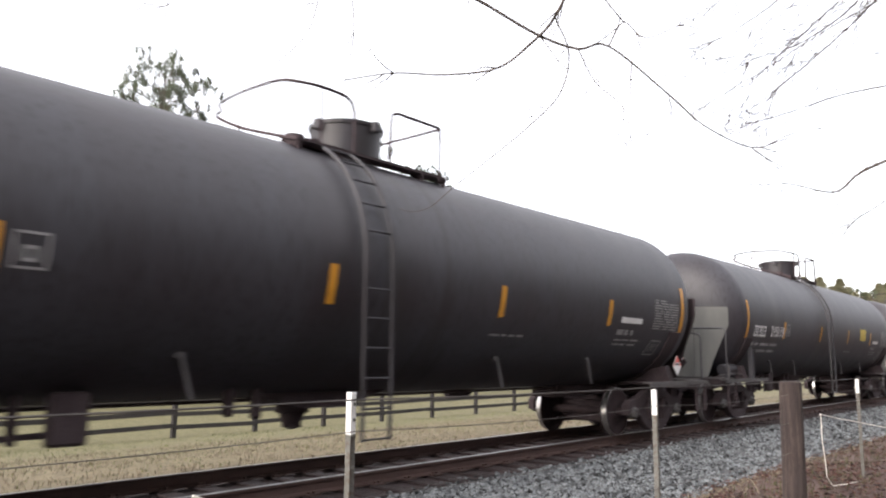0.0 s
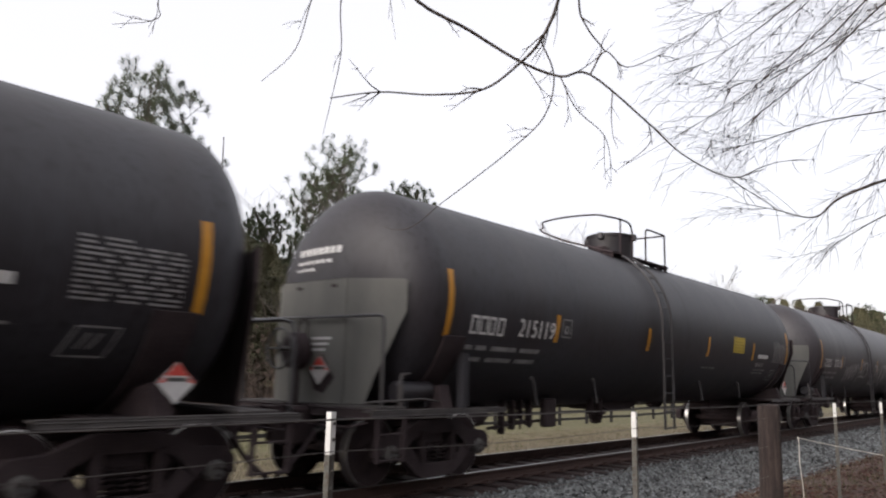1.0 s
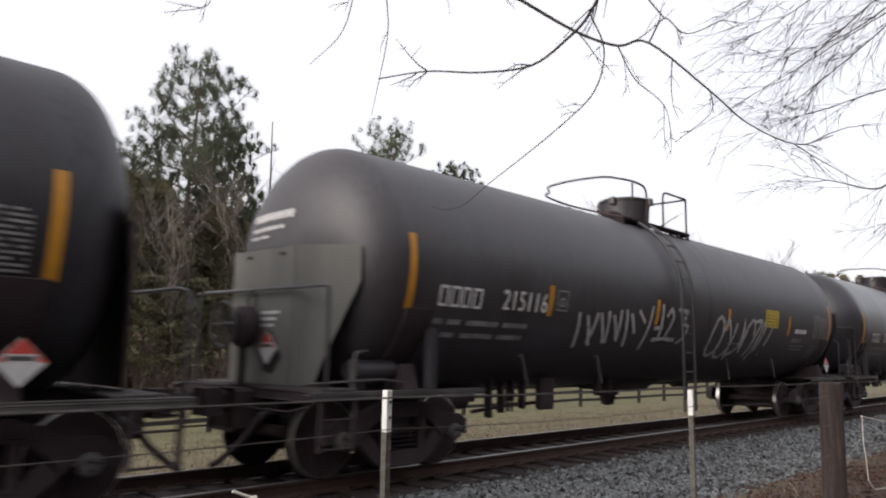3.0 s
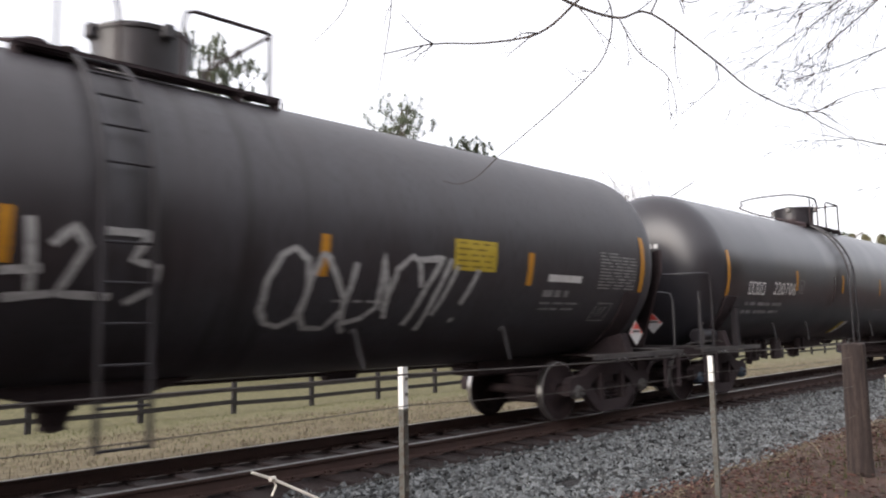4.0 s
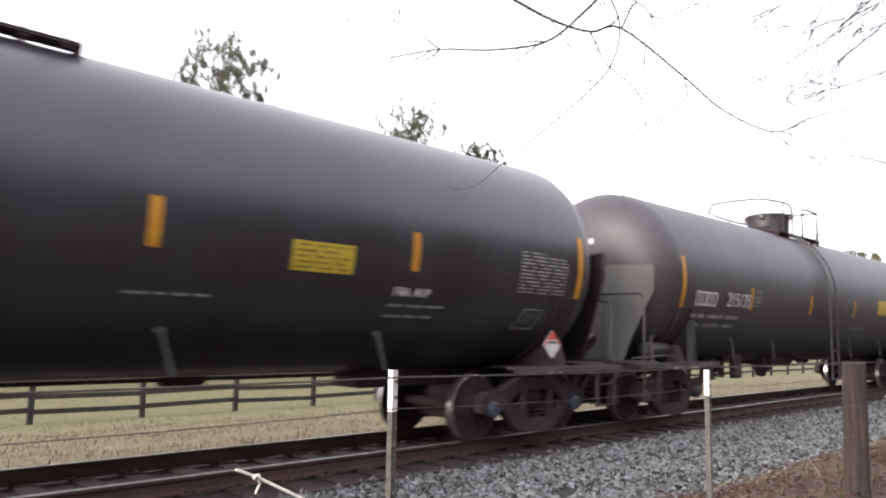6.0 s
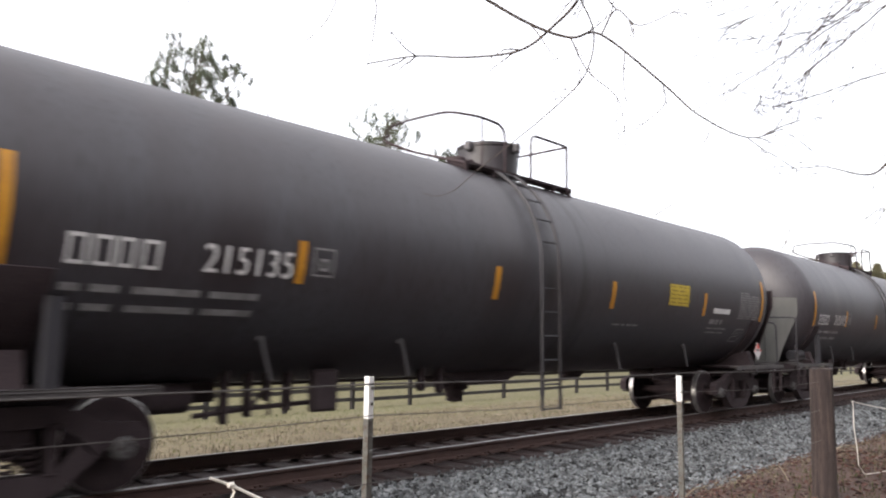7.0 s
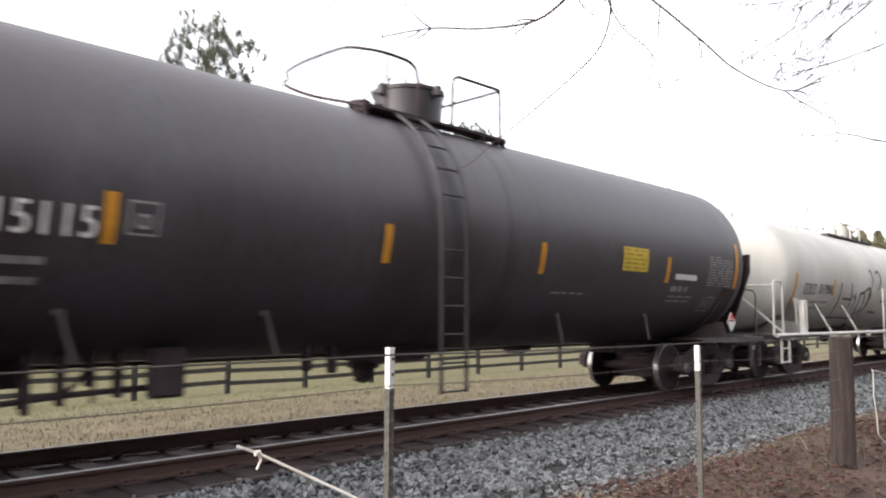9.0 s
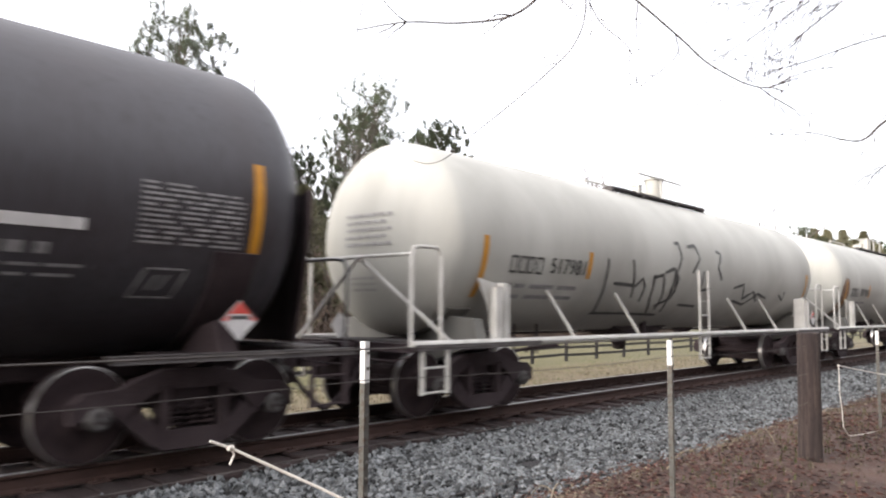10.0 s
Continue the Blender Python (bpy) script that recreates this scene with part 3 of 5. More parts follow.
def make_truck(car, x, hubs):
    """A two-axle truck: bolster with sideframes, springs and wheelsets under it."""
    t = Shape().box(-0.2, -1.05, 0.42, 0.2, 1.05, 0.68, 0.03).spin([(0.66, 0.0), (0.66, 0.2), (0.76, 0.2), (0.76, 0.0)], (0, 0, 0), "Z", 16).box(-0.66, -0.62, 0.2, -0.36, 0.62, 0.62, 0.04).box(0.36, -0.62, 0.2, 0.66, 0.62, 0.62, 0.04).done("truck", M_FRAME, car)
    t.matrix_basis = pose(x, 0, 0)
    outline = [(-1.12, 0.40), (-1.12, 0.58), (-1.02, 0.66), (-0.72, 0.68), (-0.5, 0.78), (-0.3, 0.84), (0.3, 0.84), (0.5, 0.78), (0.72, 0.68), (1.02, 0.66), (1.12, 0.58), (1.12, 0.40), (1.0, 0.46), (0.78, 0.46), (0.68, 0.38), (0.42, 0.16), (0.3, 0.12), (-0.3, 0.12), (-0.42, 0.16), (-0.68, 0.38), (-0.78, 0.46), (-1.0, 0.46)]
    for sy in (-1, 1):
        s = Shape()
        for seg in ([outline[0], outline[1], outline[2], outline[3], outline[20], outline[21]], [outline[3], outline[4], (-0.34, 0.66), (-0.52, 0.56), outline[19], outline[20]], [outline[8], outline[9], outline[10], outline[11], outline[12], outline[13]], [outline[7], outline[8], outline[13], outline[14], (0.52, 0.56), (0.34, 0.66)],
                    [outline[4], outline[5], outline[6], outline[7], (0.34, 0.66), (-0.34, 0.66)], [(-0.68, 0.38), (-0.52, 0.5), (-0.32, 0.28), (-0.42, 0.16)], [(0.68, 0.38), (0.52, 0.5), (0.32, 0.28), (0.42, 0.16)], [(-0.42, 0.16), (-0.32, 0.28), (0.32, 0.28), (0.42, 0.16), (0.3, 0.1), (-0.3, 0.1)]):
            s.prism(seg, sy * 0.98, sy * 1.12, "Y")
        s.box(-0.34, sy * 0.96, 0.28, -0.26, sy * 1.14, 0.7, 0.01).box(0.26, sy * 0.96, 0.28, 0.34, sy * 1.14, 0.7, 0.01)
        f = s.done("side_frame", M_FRAME, t, smooth=25)
        for k in (-0.16, 0.0, 0.16):
            pts = [(k + 0.06 * math.cos(a * 0.9), sy * (1.04 + 0.0) + 0.06 * math.sin(a * 0.9), 0.29 + 0.0075 * a) for a in range(0, 34)]
            Shape().tube(pts, 0.014, 5).done("coil_spring", M_WHEEL, t)
        for k in (-0.9, 0.9):
            Shape().spin([(0.0, 0.0), (0.0, 0.08), (sy * 0.02, 0.1), (sy * 0.13, 0.105), (sy * 0.15, 0.085), (sy * 0.175, 0.08), (sy * 0.18, 0.0)], (k, sy * 1.0, WHEEL_R), "Y", 18).done("bearing_cap", hubs, t)
    for k in (-0.9, 0.9):
        s = Shape().spin([(-1.0, 0.0), (-1.0, 0.07), (-0.72, 0.08), (-0.5, 0.075), (0.5, 0.075), (0.72, 0.08), (1.0, 0.07), (1.0, 0.0)], (0, 0, 0), "Y", 14)
        for sy in (-1, 1):
            prof = [(0.775, 0.08), (0.785, 0.13), (0.755, 0.17), (0.745, 0.30), (0.77, 0.36), (0.772, WHEEL_R - 0.012)]
            s.cur = 0
            s.spin([(sy * a, r) for a, r in prof], (0, 0, 0), "Y", 40)
            s.cur = 1
            s.spin([(sy * 0.772, WHEEL_R - 0.012), (sy * 0.768, WHEEL_R), (sy * 0.68, WHEEL_R + 0.003)], (0, 0, 0), "Y", 40)
            s.cur = 0
            s.spin([(sy * 0.68, WHEEL_R + 0.003), (sy * 0.672, WHEEL_R + 0.026), (sy * 0.655, WHEEL_R + 0.024), (sy * 0.645, WHEEL_R), (sy * 0.645, 0.36), (sy * 0.7, 0.3), (sy * 0.70, 0.16), (sy * 0.66, 0.12), (sy * 0.66, 0.08)], (0, 0, 0), "Y", 40)
            for b in range(3):
                a = b * 2.094
                s.spin([(sy * 1.0, 0.0), (sy * 1.0, 0.018), (sy * 1.02, 0.018), (sy * 1.02, 0.0)], (0.045 * math.cos(a), sy * 0.175, 0.045 * math.sin(a)), "Y", 6)
        w = s.done("wheelset", M_WHEEL, t, "rusty steel wheels on one axle", 35, extra=M_TREAD)
        w.matrix_basis = pose(k, 0, WHEEL_R)
    return t


def fittings_ends(car, half, pipe, shield, side, rad, zc):
    """What stands on one end of a car (side -1 or 1): stub sill, coupler, platform, rails, hoses, saddle."""
    e = half + (1.2 if pipe is M_WHITEPIPE else 1.35 if half < 7.6 else 1.15)
    reach = 0.41 if half < 7.6 else 0.31   # half of the gap between coupled cars
    s = Shape().box(side * 4.9, -0.28, 0.72, side * (e - 0.15), 0.28, 1.02, 0.02)
    s.box(side * (e - 0.3), -1.42, 0.9, side * (e - 0.14), 1.42, 1.0, 0.012)
    s.done("stub_sill", M_FRAME, car)
    c = Shape().box(side * (e - 0.26), -0.28, 0.52, side * (e + 0.06), 0.28, 1.0, 0.04).box(side * (e - 0.2), -0.11, 0.74, side * (e + 0.22), 0.11, 0.96, 0.03)
    c.prism([(side * (e + 0.18), -0.17), (side * (e + 0.18), 0.14), (side * (e + 0.36), 0.18), (side * (e + 0.44), 0.06), (side * (e + 0.34), 0.0), (side * (e + 0.42), -0.08), (side * (e + 0.4), -0.18)], 0.7, 1.0, "Z")
    c.done("coupler", M_WHEEL, car, "rusty knuckle coupler")
    g = Shape()
    for k in range(5):
        g.box(side * (e - 0.72 + k * 0.1), -1.40, 1.005, side * (e - 0.66 + k * 0.1), 1.40, 1.03, 0.004)
    g.done("end_walkway", M_DUST, car, "dust-covered end platform")
    for sy in (-1, 1):
        led = Shape().box(side * (half - 1.35), sy * 1.36, 0.975, side * (e - 0.05), sy * 1.52, 1.0, 0.006).box(side * (half - 1.35), sy * 1.49, 0.93, side * (e - 0.05), sy * 1.515, 0.975, 0.006)
        led.done("side_ledge", M_DUST, car, "dust-covered side ledge")
        st = Shape()
        for z in (0.42, 0.72):
            st.tube([(side * (e - 0.62), sy * 1.48, z), (side * (e - 0.18), sy * 1.48, z)], 0.014, 6)
        for x in (e - 0.62, e - 0.18):
            st.box(side * (x - 0.025), sy * 1.465, 0.4, side * (x + 0.025), sy * 1.495, 0.95, 0.004)
        st.done("step_ladder", pipe, car)
        if side < 0 or pipe is M_WHITEPIPE:
            br = Shape().box(side * (half - 0.52), sy * 1.38, 0.99, side * (half - 0.40), sy * 1.47, 1.74, 0.01)
            br.done("body_bracket", pipe if pipe is M_WHITEPIPE else M_BLACK_DULL, car)
    sad = Shape()
    n, a0 = 12, -46 if pipe is M_WHITEPIPE else -20
    for sy in (-1, 1):
        grid = [(side * x, sy * (rad + lift) * math.cos(q), zc + (rad + lift) * math.sin(q)) for lift in (0.004, 0.03) for x in (half - 0.42, half + 0.02) for q in [radians(a0 + (-82 - a0) * k / n) for k in range(n + 1)]]
        m = n + 1
        faces = [(k, k + 1, m + k + 1, m + k) for k in range(n)] + [(2 * m + k, 3 * m + k, 3 * m + k + 1, 2 * m + k + 1) for k in range(n)] + [(k, 2 * m + k, 2 * m + k + 1, k + 1) for k in range(n)] + [(m + k, m + k + 1, 3 * m + k + 1, 3 * m + k) for k in range(n)] + [(0, m, 3 * m, 2 * m), (n, 2 * m + n, 3 * m + n, m + n)]
        sad.add(grid, faces)
    sad.prism([(-1.4, 0.99), (-1.3, 1.3), (-0.8, zc - rad + 0.28), (0.8, zc - rad + 0.28), (1.3, 1.3), (1.4, 0.99), (0.5, 0.7), (-0.5, 0.7)], side * (half - 0.3), side * (half - 0.1), "X")
    sad.box(side * (half - 0.75), -1.40, 0.945, side * (half - 0.14), 1.40, 0.985, 0.01)
    sad.done("saddle", M_SHIELD if pipe is M_WHITEPIPE else M_FRAME, car)
    hose = Shape().tube(smooth_line([(side * (e - 0.25), -0.38, 0.72), (side * (e - 0.12), -0.4, 0.66), (side * (e + 0.05), -0.4, 0.46), (side * (e + reach - 0.12), -0.38, 0.26), (side * (e + reach - 0.005), -0.37, 0.2)], 4), 0.034, 8)
    hose = hose.done("air_hose", M_FRAME, car, "drooping rubber air hose")
    Shape().tube([(side * (e - 0.3), -0.38, 0.74), (side * (e - 0.16), -0.39, 0.69)], 0.045, 8).box(side * (e - 0.36), -0.44, 0.7, side * (e - 0.26), -0.32, 0.86, 0.015).done("angle_cock", M_HUB, hose, "pale metal valve at the hose's end")
    lever = Shape().tube([(side * (e - 0.08), -1.4, 0.86), (side * (e + 0.02), -1.2, 0.8), (side * (e + 0.02), -0.5, 0.8), (side * (e + 0.1), -0.2, 0.86)], 0.012, 6)
    lever.done("uncoupling_lever", M_FRAME, car)
    rail = Shape()
    if pipe is M_WHITEPIPE:
        for sy in (-1, 1):
            rail.tube([(side * (e - 0.1), sy * 1.36, 1.0), (side * (e - 0.1), sy * 1.36, 2.1), (side * (e - 0.14), sy * 1.36, 2.18), (side * (e - 0.24), sy * 1.36, 2.2), (side * (half + 0.66), sy * 1.36, 2.2), (side * (half + 0.58), sy * 1.36, 2.1), (side * (half + 0.58), sy * 1.36, 1.0)], 0.024, 8)
        rail.tube([(side * (e - 0.1), -1.36, 2.1), (side * (e - 0.1), 1.36, 2.1)], 0.024, 8)
        rail.tube([(side * (e - 0.1), -0.35, 2.1), (side * (half + 0.35), -1.3, 1.02)], 0.03, 8).tube([(side * (e - 0.1), -0.35, 2.1), (side * (e - 0.1), 0.9, 1.02)], 0.03, 8)
    elif shield:
        xr = side * (half + 1.08)
        rail.tube([(xr, -1.43, 1.0), (xr, -1.43, 2.04), (xr, -1.41, 2.11), (xr, -1.34, 2.13), (xr, 1.25, 2.15), (xr, 1.34, 2.13), (xr, 1.36, 2.06), (xr, 1.36, 1.0)], 0.02, 8)
        for yb in (-0.55, 0.55):
            rail.tube([(xr, yb, 2.14), (side * (half + 1.0), yb, 2.14)], 0.014, 6)
    elif side < 0:
        arc = [(side * (half + 0.52 + 0.52 * math.cos(k * math.pi / 20)), 1.42 * math.sin(k * math.pi / 20), 2.36) for k in range(-9, 10)]
        x1 = side * (half + 0.52)
        rail.tube([(x1, -1.44, 1.0), (x1, -1.44, 2.24), (side * (half + 0.54), -1.43, 2.33)] + arc + [(side * (half + 0.54), 1.43, 2.33), (x1, 1.44, 2.24), (x1, 1.44, 1.0)], 0.022, 8)
        for sy in (-1, 1):
            rail.tube([(side * (half + 0.93), sy * 1.4, 1.0), (side * (half + 0.93), sy * 1.4, 2.02)], 0.035, 8)
    else:
        rail.tube([(side * (e - 0.12), -1.40, 1.0), (side * (e - 0.12), -1.40, 1.86), (side * (e - 0.13), -1.36, 1.95), (side * (e - 0.13), -1.2, 1.98), (side * (e - 0.13), 1.2, 1.98), (side * (e - 0.13), 1.36, 1.95), (side * (e - 0.12), 1.4, 1.86), (side * (e - 0.12), 1.40, 1.0)], 0.02, 8)
    rail.done("end_handrail", pipe if pipe is M_WHITEPIPE else M_BLACK2, car)
    if shield:
        x0, x1 = half + 1.0, half + 0.55
        s = Shape()
        for sgn in (-1, 1):
            top, bot = 2.64, 1.04
            quad = [Vector((side * x0, sgn * 0.66, top)), Vector((side * (x1 + 0.02), sgn * 1.275, top)), Vector((side * x1, sgn * 1.3, top - 0.03)), Vector((side * x1, sgn * 1.3, 2.22)), Vector((side * (x1 + 0.23), sgn * 1.0, 1.4)), Vector((side * (x1 + 0.31), sgn * 0.9, bot)), Vector((side * x0, sgn * 0.66, bot))]
            off = Vector((side * 0.012, sgn * 0.012, 0))
            n = len(quad)
            s.add([q - off for q in quad] + [q + off for q in quad], [tuple(range(n)), tuple(range(2 * n - 1, n - 1, -1))] + [(k, k + n, (k + 1) % n + n, (k + 1) % n) for k in range(n)])
        s.box(side * (x0 - 0.012), -0.66, 1.04, side * (x0 + 0.012), 0.66, 2.64, 0.004)
        s.box(side * (x0 - 0.03), -0.66, 2.6, side * (x0 - 0.012), 0.66, 2.64, 0.004)
        sh = s.done("head_shield", M_SHIELD, car, "folded dusty grey steel head shield", smooth=20)
        ring = [(side * (x0 + 0.07), 0.1 + 0.09 * math.cos(a), 2.0 + 0.13 * math.sin(a)) for a in [2 * math.pi * k / 16 for k in range(17)]]
        Shape().tube(ring, 0.014, 6).done("ring_bracket", M_FRAME, sh)
        for yb, zb in ((0.3, 2.55), (-0.42, 2.55)):
            Shape().box(side * (x0 + 0.01), yb - 0.05, zb - 0.02, side * (x0 + 0.02), yb + 0.05, zb + 0.02, 0.004).done("lifting_slot", M_FRAME, sh)
        Shape().prism([(-0.25, 1.66), (0.0, 1.44), (-0.12, 1.2), (-0.3, 1.16), (-0.48, 1.36)], side * (x0 + 0.012), side * (x0 + 0.026), "X").done("placard_holder", M_FRAME, sh, "dark placard holder")
        for k in range(3):
            Shape().box(side * (x0 + 0.013), -0.40 + 0.06 * k, 1.85 - 0.075 * k, side * (x0 + 0.017), -0.02, 1.885 - 0.075 * k, 0.001).done("print_bar", M_LETTER, sh)


def make_top(car, rad, zc, pipe, dome_mat, white, ladder_x):
    top = zc + rad
    d = Shape().spin([(top - 0.12, 0.47), (top + 0.46, 0.51), (top + 0.465, 0.53), (top + 0.51, 0.535), (top + 0.53, 0.5), (top + 0.56, 0.25), (top + 0.57, 0.0)], (0, 0, 0), "Z", 40) if not white else Shape().spin([(top - 0.1, 0.19), (top + 0.42, 0.19), (top + 0.43, 0.23), (top + 0.47, 0.22), (top + 0.48, 0.0)], (0.4, -0.25, 0), "Z", 24)
    dome = d.done("dome", dome_mat, car, smooth=35)
    if white:
        Shape().spin([(top - 0.1, 0.1), (top + 0.2, 0.1), (top + 0.22, 0.13), (top + 0.26, 0.0)], (-0.35, -0.25, 0), "Z", 16).done("vent", dome_mat, car, smooth=35)
        Shape().spin([(top - 0.1, 0.12), (top + 0.3, 0.12), (top + 0.33, 0.0)], (0.95, 0.2, 0), "Z", 16).done("vent", dome_mat, car, smooth=35)
    for k in range(4 if not white else 0):
        a = k * math.pi / 2 + 0.1
        r = 0.54 if not white else 0.34
        Shape().box(-0.05, -0.06, -0.07, 0.06, 0.06, 0.08, 0.015).done("hinge_lug", dome_mat, dome).matrix_basis = pose(r * math.cos(a), r * math.sin(a), top + (0.45 if not white else 0.5), 0, 0, math.degrees(a))
    z = top - 0.10 if not white else top - 0.06
    x0d, x1d, Wd = (-1.42, 1.24, 0.80) if not white else (-2.0, 2.1, 0.62)
    deck = M_FRAME if not white else M_DUST
    for sgn in (-1, 1):
        for k in range(3):
            y0 = sgn * (Wd - 0.075 * k)
            Shape().box(x0d, y0 - sgn * 0.055, z, x1d, y0, z + 0.035, 0.004).done("walkway_plank", deck, car)
    for x0 in (x0d + 0.03, -0.75, 0.75, x1d - 0.03):
        for sgn in (-1, 1):
            yy = sgn * (Wd - 0.04)
            zz = zc + math.sqrt(rad * rad - yy * yy) - 0.02
            Shape().box(x0 - 0.03, sgn * (Wd - 0.22), z - 0.04, x0 + 0.03, sgn * Wd, z - 0.004, 0.004).box(x0 - 0.03, yy - 0.03, zz, x0 + 0.03, yy + 0.03, z - 0.045, 0.004).done("walkway_bracket", deck, car)
    h, r = top + 0.64, 0.022
    hr = Shape()
    if white:
        for sgn in (-1, 1):
            Shape().tube([(-1.0, sgn * Wd, z), (-1.0, sgn * Wd, z + 0.42), (0.9, sgn * Wd, z + 0.42), (0.9, sgn * Wd, z)], r, 6).done("dome_handrail", pipe, car)
        hr.tube([(0.0, -Wd, z), (0.0, -Wd, z + 0.42)], r, 6).done("rail_post", pipe, car)
    else:
        # the end rail turns across the deck's end to the far side and slants back down
        hr.tube(smooth_line([(-0.54, -Wd, z), (-0.54, -Wd, h - 0.35), (-0.57, -Wd, h - 0.12), (-0.68, -Wd, h - 0.02), (-0.9, -Wd, h), (-1.15, -Wd, h), (-1.36, -0.68, h + 0.02), (-1.45, -0.4, h + 0.08), (-1.48, 0.2, h + 0.1), (-1.5, 0.6, h + 0.08), (-1.52, 0.83, h + 0.03), (-1.5, 0.8, h - 0.06), (-1.53, 0.86, h - 0.14), (-1.48, 0.35, z + 0.36), (-1.45, -0.3, z + 0.15), (-1.42, -Wd, z)], 3), r, 8)
        hr.tube([(-1.08, -Wd, h), (-1.08, -Wd, z)], r * 0.8, 6)
        hr.tube([(-1.48, 0.35, z + 0.36), (-1.46, 0.35, zc + math.sqrt(rad * rad - 0.1225))], r * 0.6, 6)
        hr.done("end_rail", pipe, car)
        hr = Shape()
        hr.tube([(0.10, -Wd, z), (0.10, -Wd, h - 0.14), (0.13, -Wd, h - 0.04), (0.22, -Wd, h), (1.06, -Wd, h), (1.12, -Wd + 0.03, h), (1.12, Wd - 0.03, h), (1.1, Wd, h - 0.04), (1.1, Wd, z)], r, 8)
        hr.tube([(1.09, -Wd, z - 0.05), (1.09, -Wd, h)], r, 6)
        hr.done("dome_handrail", pipe, car)
    if not white:
        # valves and hinge gear on the deck beside the dome
        v = Shape().spin([(z, 0.0), (z, 0.13), (z + 0.12, 0.12), (z + 0.15, 0.15), (z + 0.19, 0.14), (z + 0.2, 0.0)], (-1.15, -0.35, 0), "Z", 14).spin([(z, 0.0), (z, 0.1), (z + 0.22, 0.09), (z + 0.24, 0.0)], (-0.82, -0.3, 0), "Z", 12)
        v.box(-1.36, -0.62, z + 0.02, -0.62, -0.48, z + 0.1, 0.02).tube([(-1.3, -0.3, z + 0.12), (-0.6, -0.3, z + 0.1)], 0.03, 6)
        v.done("relief_valve", M_FRAME, car)
    lx = ladder_x if not white else 0.05
    lad = Shape()
    n0 = 9
    for k in (-0.21, 0.21):
        pts = [(lx + k, -rad - 0.09, 0.5), (lx + k, -rad - 0.09, zc - 0.2)]
        pts += [(lx + k, -(rad + 0.09) * math.cos(a), zc + (rad + 0.09) * math.sin(a)) for a in [radians(5 + 55 * i / n0) for i in range(n0 + 1)]] if not white else [(lx + k, -rad - 0.09, zc - 0.72)]
        lad.tube(pts, 0.026, 6)
    rungs = [(-rad - 0.09, 0.52 + (0.33 if not white else 0.28) * k) for k in range(6 if not white else 5)]
    if not white:
        for a in (12, 24, 36, 48, 60):
            y0, z0 = -(rad + 0.09) * math.cos(radians(a)), zc + (rad + 0.09) * math.sin(radians(a))
            rungs.append((y0, z0))
    paint = pipe if white else M_BLACK_DULL
    ladder = lad.done("ladder", paint, car)
    for y0, z0 in rungs:
        Shape().tube([(lx - 0.21, y0, z0), (lx + 0.21, y0, z0)], 0.014, 6).done("rung", paint, ladder)


def make_under(car, half, rad, zc, white):
    """Outlet, brake gear and pipes below the tank."""
    b = zc - rad
    o = Shape().prism([(-1.9, b + 0.12), (0.6, b + 0.12), (-0.15, b - 0.12), (-0.95, b - 0.12)], -0.45, 0.45, "Y").spin([(b - 0.1, 0.2), (b - 0.2, 0.22), (b - 0.22, 0.16), (b - 0.34, 0.12), (b - 0.38, 0.13), (b - 0.42, 0.0)], (-0.75, 0, 0), "Z", 18)
    o.done("bottom_outlet", M_FRAME, car)
    for x0, x1, y0, z0, z1 in ((-0.9, -0.8, -0.6, b - 0.2, b + 0.2),) if white else ((-3.95, -3.6, -0.75, b - 0.32, b + 0.16), (-5.0, -4.94, -0.62, b - 0.4, b + 0.2), (-4.72, -4.66, -0.62, b - 0.34, b + 0.14), (-4.48, -4.43, -0.62, b - 0.18, b + 0.14), (-4.22, -4.15, -0.62, b - 0.3, b + 0.14), (-1.75, -1.65, -0.6, b - 0.2, b + 0.2), (-2.1, -2.0, -0.6, b - 0.16, b + 0.2)):
        Shape().box(x0, y0 - 0.07, z0, x1, y0 + 0.07, z1, 0.03).done("brake_bracket", M_FRAME, car)
    Shape().spin([(-5.9, 0), (-5.9, 0.11), (-5.86, 0.16), (-5.3, 0.16), (-5.26, 0.11), (-5.26, 0)], (0, -0.4, b - 0.12), "X", 18).done("air_reservoir", M_FRAME, car)
    Shape().spin([(2.6, 0), (2.6, 0.1), (2.63, 0.13), (3.1, 0.13), (3.13, 0.1), (3.13, 0)], (0, 0.35, b - 0.02), "X", 18).done("brake_cylinder", M_FRAME, car)
    p = Shape().tube([(-5.3, -0.6, b - 0.3), (-4.6, -0.6, b - 0.25), (-3.8, -0.6, b - 0.22)], 0.03, 6).tube([(-4.7, -0.62, b - 0.3), (-4.45, -0.62, b - 0.02)], 0.022, 6).tube([(-5.6, -0.2, b - 0.02), (5.6, -0.2, b - 0.02)], 0.02, 6)
    for x0 in (-5.0, -4.4, -2.5, 2.2, 4.4):
        p.tube([(x0, -0.6 if x0 < -4 else -0.2, b + 0.15), (x0, -0.6 if x0 < -4 else -0.2, b - (0.34 if x0 < -4 else 0.04))], 0.02, 6)
    p.done("brake_pipe", M_FRAME, car)
    if not white:
        for x0 in (-4.9, -2.95, 1.95, 4.45):
            # flat hangers from the tank's flank down past its belly
            Shape().prism([(x0 - 0.02, 1.42), (x0 + 0.02, 1.42), (x0 + 0.15, 1.0), (x0 + 0.11, 1.0)], -1.19, -1.165, "Y").box(x0 - 0.05, -1.175, 1.38, x0 + 0.05, -1.1, 1.46, 0.01).done("flank_hanger", M_SHIELD_DARK, car)


